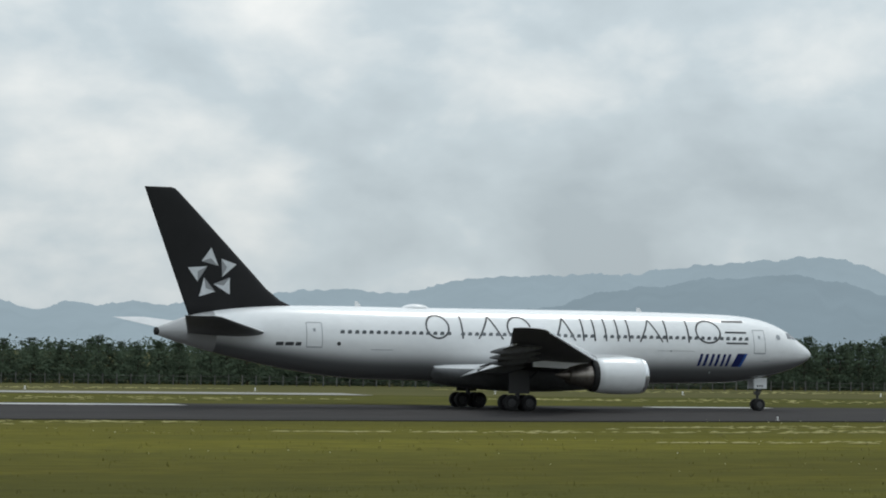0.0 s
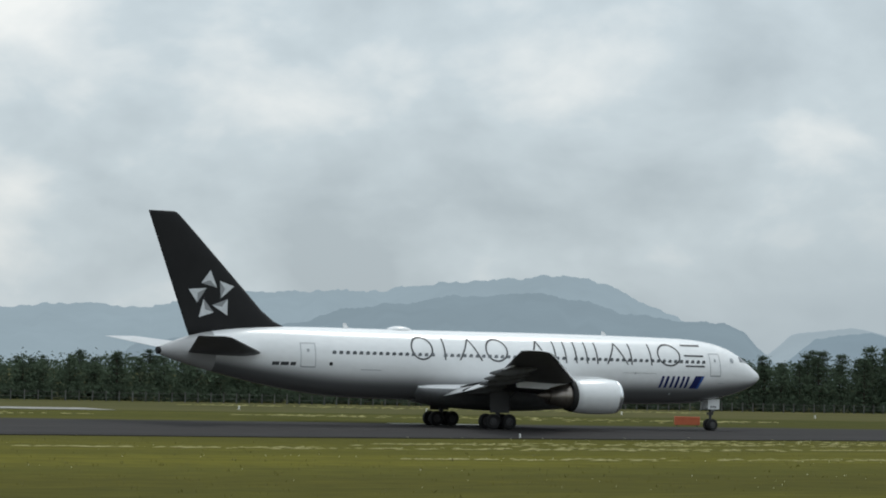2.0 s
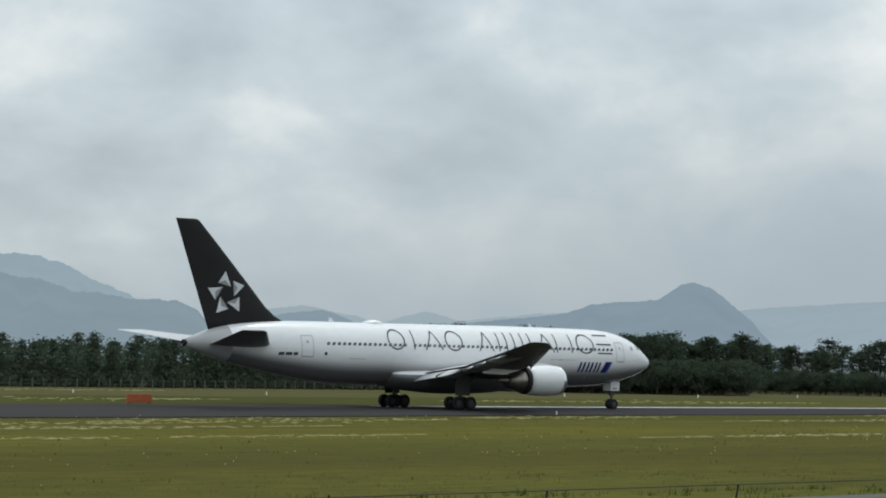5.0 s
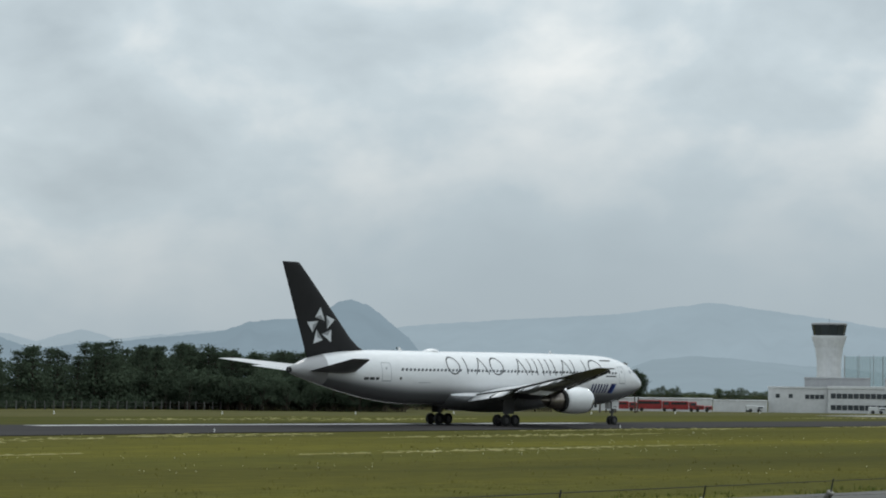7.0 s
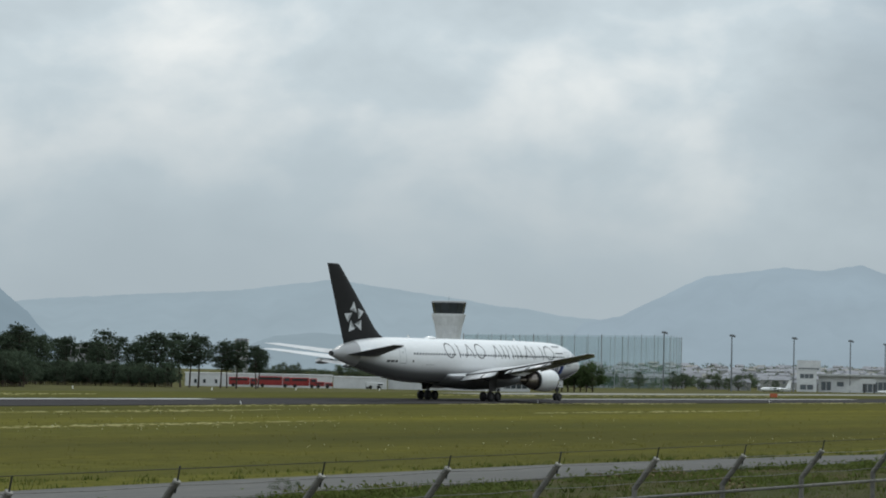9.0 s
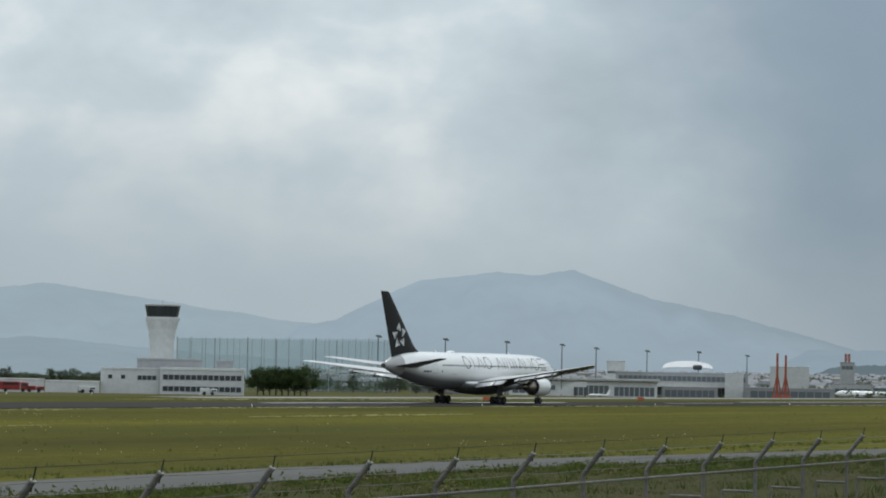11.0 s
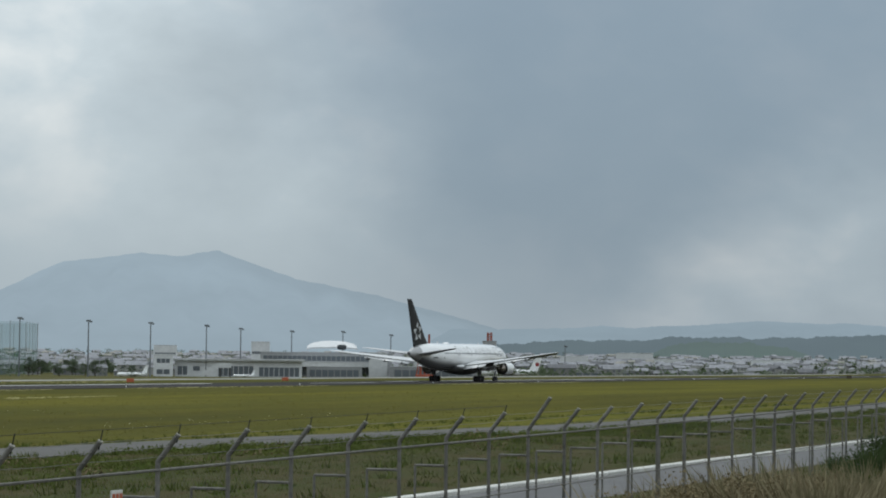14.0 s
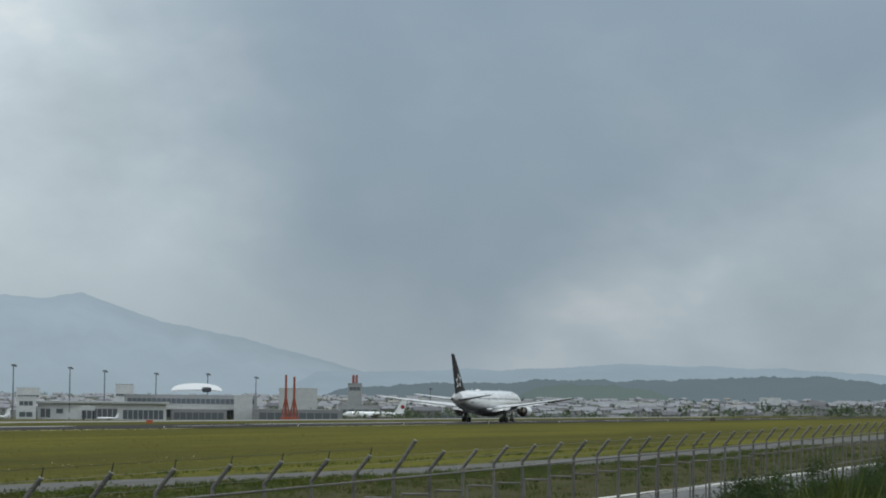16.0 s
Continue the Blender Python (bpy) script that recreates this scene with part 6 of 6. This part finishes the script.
def make_near_fence():
    g = empty("perimeter_fence", pose(0, 0, 0))
    tagged(g, "galvanised perimeter fence with bent barbed-wire arms", "fence")
    xs = [20.9 + 1.995 * k for k in range(-12, 46)]
    rng = random.Random(3)
    for k, x in enumerate(xs):
        t = fence_top(x) + rng.uniform(-0.015, 0.015)
        tall = k == 23
        bm = bmesh.new()
        rail = t - 0.42
        tube(bm, (x, FENCE_Y, bank_z(FENCE_Y) - 0.2), (x, FENCE_Y, rail + 0.10), 0.031, n=8)
        tip = Vector((x, FENCE_Y - 0.27, t))
        tube(bm, (x, FENCE_Y, rail + 0.085), tip + (Vector((0, -0.12, 0.22)) if tall else Vector()), 0.033, 0.034, n=8)
        post = part("post", bm, M_GALV, g)
        end = tip + (Vector((0, -0.12, 0.22)) if tall else Vector())
        bm = bmesh.new()
        tube(bm, end - Vector((0, -0.004, 0.007)), end + Vector((0, -0.004, 0.007)), 0.0355, n=8)
        part("cap", bm, M_PALE, post, "pale post cap")
        if k < 23:
            bm = bmesh.new()
            tube(bm, tip + Vector((0, 0.02, -0.1)), tip + Vector((0, -0.03, 0.13)), 0.008, n=5)
            part("extension_rod", bm, M_DARK, post)
        # low stay frame on the field side
        bm = bmesh.new()
        z = rail - 0.35
        tube(bm, (x, FENCE_Y, z), (x, FENCE_Y + 0.52, z), 0.02, n=6)
        tube(bm, (x, FENCE_Y + 0.52, z), (x, FENCE_Y + 0.52, bank_z(FENCE_Y + 0.5) - 0.15), 0.02, n=6)
        part("stay_frame", bm, M_GALV, post)
    for f in (0.35, 0.66, 0.95):
        bm = bmesh.new()
        for a, b in zip(xs, xs[1:]):
            za, zb = fence_top(a) - 0.40 + 0.40 * f, fence_top(b) - 0.40 + 0.40 * f
            y = FENCE_Y - 0.27 * f
            mid = Vector(((a + b) / 2, y, (za + zb) / 2 - 0.012))
            tube(bm, (a, y, za), mid, 0.0035, n=4, caps=False)
            tube(bm, mid, (b, y, zb), 0.0035, n=4, caps=False)
        part("barbed_wire", bm, M_GALV, g)
    bm = bmesh.new()
    lp = []
    for a in xs[:23]:
        c = Vector((a, FENCE_Y - 0.30, fence_top(a) + 0.12))
        lp.append([c + Vector((0, 0.0035 * math.cos(q), 0.0035 * math.sin(q))) for q in (0, 1.57, 3.14, 4.71)])
    rings(bm, lp)
    part("top_wire", bm, M_DARK, g)
    # woven wire between rail and foot
    bm = bmesh.new()
    step = 0.11
    x = xs[6]
    r = 0.0016
    while x < xs[-1]:
        t = fence_top(x) - 0.42
        h = t - 1.35
        for s in (1, -1):
            p, q = Vector((x, FENCE_Y + 0.03, t)), Vector((x + s * h, FENCE_Y + 0.03, t - h))
            o = Vector((r * 1.4, 0, 0))
            a = [bm.verts.new(p - o), bm.verts.new(p + o), bm.verts.new(q + o), bm.verts.new(q - o)]
            bm.faces.new(a)
        x += step
    tagged(part("wire_mesh", bm, M_GALV, g), kind="stuff")
    # a small notice hung on the wire
    s = empty("fence_sign", pose(27.7, FENCE_Y - 0.06, 2.76))
    tagged(s, "small white and red notice board hung on the fence", "sign")
    bm = bmesh.new()
    box(bm, (-0.14, -0.01, -0.16), (0.14, 0.01, 0.16), 0, 0.004)
    part("board", bm, M_KERB, s)
    for k, x in enumerate((-0.09, 0.0, 0.09)):
        bm = bmesh.new()
        box(bm, (x - 0.032, -0.016, 0.03), (x + 0.032, -0.011, 0.12))
        part("bar", bm, M_SIGN, s, "plain red bar")
    bm = bmesh.new()
    box(bm, (-0.1, -0.016, -0.1), (0.1, -0.011, -0.04))
    part("bar", bm, M_TITLE, s, "plain grey bar")
    # each span of rail is a pipe of its own
    pipe = bmesh.new()
    tube(pipe, (0, 0, 0), (1.995, 0, 0.0132), 0.018, n=6)
    pipe = mesh_of(pipe, "rail", M_GALV)
    wire = bmesh.new()
    tube(wire, (0, 0, 0), (1.995, 0, 0.0132), 0.012, n=5)
    wire = mesh_of(wire, "tension_wire", M_GALV)
    for a in xs[:-1]:
        shared("rail", pipe, g, Matrix.Translation((a, FENCE_Y - 0.02, fence_top(a) - 0.43)))
        shared("tension_wire", wire, g, Matrix.Translation((a, FENCE_Y - 0.02, fence_top(a) - 1.35)))


make_near_fence()


def make_kerb():
    bm = bmesh.new()
    box(bm, (-1.0, -0.2, -0.05), (0.985, 0.2, 0.17), 0, 0.04)
    me = mesh_of(bm, "kerb_stone", M_KERB)
    g = empty("kerb", pose(0, 30.5, 0))
    tagged(g, "white concrete kerb along the service lane", kind="structure")
    for k in range(120):
        shared("kerb_stone", me, g, Matrix.Translation((60 + 2.0 * k, 0, 0)))


make_kerb()


# ---------------------------------------------------------------- growth near the road and in the field
def blades(name, n, x0, x1, y0, y1, h0, h1, mat, label, seed, per=6, spread=0.25, edge=None, slim=1.0, along=False):
    rng = random.Random(seed)
    vs, fs = [], []
    for _ in range(n):
        x, y = rng.uniform(x0, x1), rng.uniform(y0, y1)
        if along:
            y += road_y(x)
        if road_y(x) - 0.2 < y < road_y(x) + road_wide(x) + 0.2:
            continue
        if edge and noise.noise(Vector((x * 0.12, y * 0.25, seed))) < edge:
            continue
        z = bank_z(y)
        h = rng.uniform(h0, h1) * (1 + 0.6 * noise.noise(Vector((x * 0.3, y * 0.3, 4))))
        for _ in range(per):
            a = rng.uniform(0, 6.28)
            dx, dy = math.cos(a) * spread * rng.random(), math.sin(a) * spread * rng.random()
            w = h * rng.uniform(0.05, 0.13) * slim
            lx, ly = rng.gauss(0, 0.35) * h, rng.gauss(0, 0.35) * h
            i = len(vs)
            vs += [(x + dx - w * math.sin(a), y + dy + w * math.cos(a), z - 0.03), (x + dx + w * math.sin(a), y + dy - w * math.cos(a), z - 0.03), (x + dx + lx, y + dy + ly, z + h * rng.uniform(0.6, 1.0))]
            fs.append((i, i + 1, i + 2))
    me = bpy.data.meshes.new(name)
    me.from_pydata(vs, [], fs)
    me.materials.append(mat)
    tagged(new(name, me), label, "grass", kind="stuff")


M_BLADE = material("weed_blades", (0.062, 0.094, 0.018), 0.9, second=(0.110, 0.116, 0.032), scale=0.3, third=(0.040, 0.062, 0.015), scale2=2, spec=0.1)
M_DRY = material("dry_stalks", (0.17, 0.13, 0.072), 0.95, second=(0.11, 0.09, 0.045), scale=0.5, third=(0.21, 0.17, 0.10), scale2=2, spec=0.1)
M_FIELD_BLADE = material("field_blades", (0.062, 0.062, 0.011), 0.95, second=(0.098, 0.084, 0.016), scale=0.1, stretch=(0.2, 1, 1), third=(0.048, 0.05, 0.010), scale2=1, spec=0.03)
M_REED = material("tan_reeds", (0.20, 0.165, 0.10), 0.95, second=(0.12, 0.115, 0.055), scale=1.2, third=(0.28, 0.24, 0.16), scale2=6, spec=0.05)
M_STALK = material("pale_stalks", (0.15, 0.135, 0.045), 0.95, second=(0.10, 0.092, 0.024), scale=0.2, third=(0.19, 0.18, 0.08), scale2=2, spec=0.05)
M_FLOWER = material("pale_flowers", (0.62, 0.60, 0.48), 0.9, second=(0.5, 0.5, 0.3), scale=1)
blades("weeds", 19000, 25, 260, 32, 57.3, 0.05, 0.15, M_BLADE, "rough green weeds beside the road", 1, 6, 0.4, -0.3)
blades("weeds", 2600, 25, 260, 33, 57, 0.18, 0.46, M_BLADE, "taller dark weeds beside the road", 2, 12, 0.6, 0.08)
blades("weeds", 2600, 25, 300, -2.6, -0.3, 0.12, 0.42, M_BLADE, "ragged weeds along the road's near edge", 16, 7, 0.5, -0.12, 1.0, True)
blades("weeds", 1500, 25, 300, 7.1, 8.4, 0.06, 0.26, M_BLADE, "low weeds along the road's far edge", 17, 6, 0.4, -0.1, 1.0, True)
blades("dry_grass", 2200, 25, 260, 32, 57, 0.08, 0.20, M_DRY, "dry brown grass among weeds", 3, 6, 0.4, 0.05)
blades("field_grass", 6000, 20, 330, 64.5, 80, 0.04, 0.11, M_FIELD_BLADE, "olive field grass beside the road", 4, 5, 0.5)
blades("field_grass", 5000, 10, 330, 66, 151, 0.08, 0.18, M_STALK, "yellowish seeding tufts in the field", 19, 3, 0.5, 0.0, 1.8)
blades("dry_grass", 2500, 10, 330, 66, 150, 0.06, 0.13, M_STALK, "pale grass stalks in the field", 7, 4, 0.6, 0.05)
blades("dry_grass", 2800, 24.5, 36.5, 5.8, 9.0, 0.5, 1.08, M_REED, "tall dry reeds on the bank", 12, 6, 0.25, None, 0.35)
blades("weeds", 900, 37, 75, 6.0, 9.2, 0.6, 1.3, M_BLADE, "tall green stalks on the bank", 13, 6, 0.3, None, 0.4)
blades("weeds", 1200, 30, 300, 63.5, 66.5, 0.10, 0.28, M_BLADE, "weeds at the road's edge", 6, 6, 0.3)


def make_leafy_weeds():
    """Clumps of broad-leaved weeds that crowd the road's near edge and thin out down the bank."""
    rng = random.Random(44)
    for mat, many, label in ((M_WEED, 3200, "fresh green leafy weeds by the road"), (M_DRY, 420, "withered brown weeds by the road")):
        bm = bmesh.new()
        for _ in range(many):
            x = rng.uniform(30, 290)
            y = road_y(x) - 0.3 - abs(rng.gauss(0, 5.5))
            if y < 32.5 or noise.noise(Vector((x * 0.10, y * 0.22, 6.3))) < (-0.08 if mat is M_WEED else 0.1):
                continue
            size = rng.uniform(0.16, 0.46)
            for _k in range(3):
                c = Vector((x + rng.gauss(0, 0.5), y + rng.gauss(0, 0.3), bank_z(y) + size * rng.uniform(0.05, 0.38)))
                tuft(bm, c, size * 1.3, 9, rng, 0.4, 0.42)
        tagged(part("weeds", bm, mat), label, "weeds", kind="stuff")


M_WEED = material("weed_leaves", (0.078, 0.108, 0.024), 0.9, second=(0.118, 0.130, 0.038), scale=0.35, third=(0.058, 0.082, 0.020), scale2=2.5, spec=0.05)
soften(M_WEED, 0.8)
make_leafy_weeds()


def make_dry_patches():
    """Bleached, broken strips of field grass along the runway's edge."""
    rng = random.Random(21)
    vs, fs = [], []
    for x0, ln, y, w in ((20, 26, 148.5, 1.3), (70, 30, 141, 1.1), (92, 34, 144.5, 2.2), (45, 60, 133, 0.8), (130, 26, 147, 1.6), (150, 40, 136, 0.8),
                         (185, 44, 149.0, 1.2), (240, 60, 150, 1.0), (210, 50, 120, 0.7), (320, 70, 150, 1.2), (60, 40, 118, 0.6), (110, 50, 110, 0.6), (430, 90, 149, 1.4),
                         (30, 50, 214, 3.0), (95, 60, 219, 3.0), (180, 60, 216, 3.0), (300, 120, 213, 2.5), (25, 60, 262, 3.0), (110, 70, 268, 3.0)):
        for _ in range(int(ln * 4.0)):
            u = rng.random()
            x = x0 + ln * u
            c = y + rng.gauss(0, w * 1.5) * math.sin(math.pi * u) + ((runway_edge(x) - 152.5) if y < 160 else 0)
            a, b = rng.uniform(0.12, 0.55), rng.uniform(0.06, 0.26)
            i = len(vs)
            z = 0.025 + 0.0005 * rng.random()
            ring = [(x + a * math.cos(q) * rng.uniform(0.7, 1.2), c + b * math.sin(q) * rng.uniform(0.7, 1.2), z) for q in [k * math.pi / 4 for k in range(8)]]
            vs += ring + [(x, c, z + 0.05)]
            fs += [(i + k, i + (k + 1) % 8, i + 8) for k in range(8)]
    me = bpy.data.meshes.new("dry_grass")
    me.from_pydata(vs, [], fs)
    me.materials.append(M_STRAW)
    tagged(new("dry_grass", me), "bleached patches of dry field grass", "grass", kind="stuff")


make_dry_patches()


def make_flowers():
    rng = random.Random(8)
    vs, fs = [], []
    for _ in range(1500):
        x, y = rng.uniform(15, 190), rng.uniform(72, 152)
        if noise.noise(Vector((x * 0.02, y * 0.14, 1.7))) < 0.22:
            continue
        s = rng.uniform(0.012, 0.034)
        z = rng.uniform(0.12, 0.3)
        i = len(vs)
        vs += [(x - s, y, z), (x, y - s, z + 0.02), (x + s, y, z), (x, y + s, z + 0.02), (x, y, z + s), (x, y, z - s)]
        fs += [(i, i + 1, i + 4), (i + 1, i + 2, i + 4), (i + 2, i + 3, i + 4), (i + 3, i, i + 4), (i + 1, i, i + 5), (i + 2, i + 1, i + 5), (i + 3, i + 2, i + 5), (i, i + 3, i + 5)]
    me = bpy.data.meshes.new("wild_flowers")
    me.from_pydata(vs, [], fs)
    me.materials.append(M_FLOWER)
    tagged(new("wild_flowers", me), "pale wild flowers scattered in field grass", "flowers", kind="stuff")


make_flowers()


def make_bushes():
    rng = random.Random(9)
    green = [round_meshes(80 + s, 1.6, M_LEAF, 0.62, 0.28, 110) for s in range(4)]
    low = [round_meshes(100 + s, 0.8, M_LEAF, 1.1, 0.35, 60) for s in range(3)]
    dry = [round_meshes(90 + s, 1.2, M_DRY, 0.7, 0.26, 110) for s in range(3)]
    for k in range(18):
        x = 36 + 2.2 * k + rng.uniform(-0.6, 0.6)
        y = 7.6 + rng.uniform(-0.8, 0.8)
        plant("bush", green, rng.randrange(4), x, y, bank_z(y) - 0.1, rng.uniform(0.84, 1.04) * (0.88 + 0.012 * k), rng.uniform(0, 6.28), "dark green bush on the bank before the fence", "bush", "bank bushes")
    for k in range(10):
        x = 25.0 + 1.05 * k + rng.uniform(-0.4, 0.4)
        y = 7.4 + rng.uniform(-0.5, 0.5)
        plant("bush", dry, rng.randrange(3), x, y, bank_z(y) - 0.1, rng.uniform(0.75, 1.0), rng.uniform(0, 6.28), "dry brown shrub on the bank before the fence", "bush", "dry shrubs")
    for x, y, s in ((165, 46.2, 1.0), (170, 45.5, 0.8), (72, 56.0, 0.8), (104, 55.4, 0.6), (141, 50, 0.7), (205, 45, 0.9), (230, 44, 0.8), (120, 48, 0.7)):
        plant("bush", low, rng.randrange(3), x, y, -0.12, s * 0.9, rng.uniform(0, 6.28), "small dark bush at the road's edge", "bush", "roadside bushes")


make_bushes()


# ---------------------------------------------------------------- motion
def motions():
    """The take-off roll, along the centreline."""
    roll = [(0.0, 102.3), (0.5, 106.59), (1.0, 111.29), (1.5, 116.44), (2.0, 122.19), (2.5, 128.64), (3.0, 135.81), (3.5, 143.88), (4.0, 152.89),
            (6.5, 210.38), (7.0, 224.77), (7.5, 240.18), (8.0, 256.64), (8.5, 273.78), (9.0, 291.52), (9.5, 309.93), (12.0, 414.26), (12.5, 438.09),
            (13.0, 462.82), (13.5, 488.46), (14.0, 514.95), (14.5, 542.12), (15.0, 569.82), (15.5, 598.04), (16.0, 626.84)]
    walk(airliner, [(t, pose(x, 182.5, 0.06)) for t, x in roll])


motions()
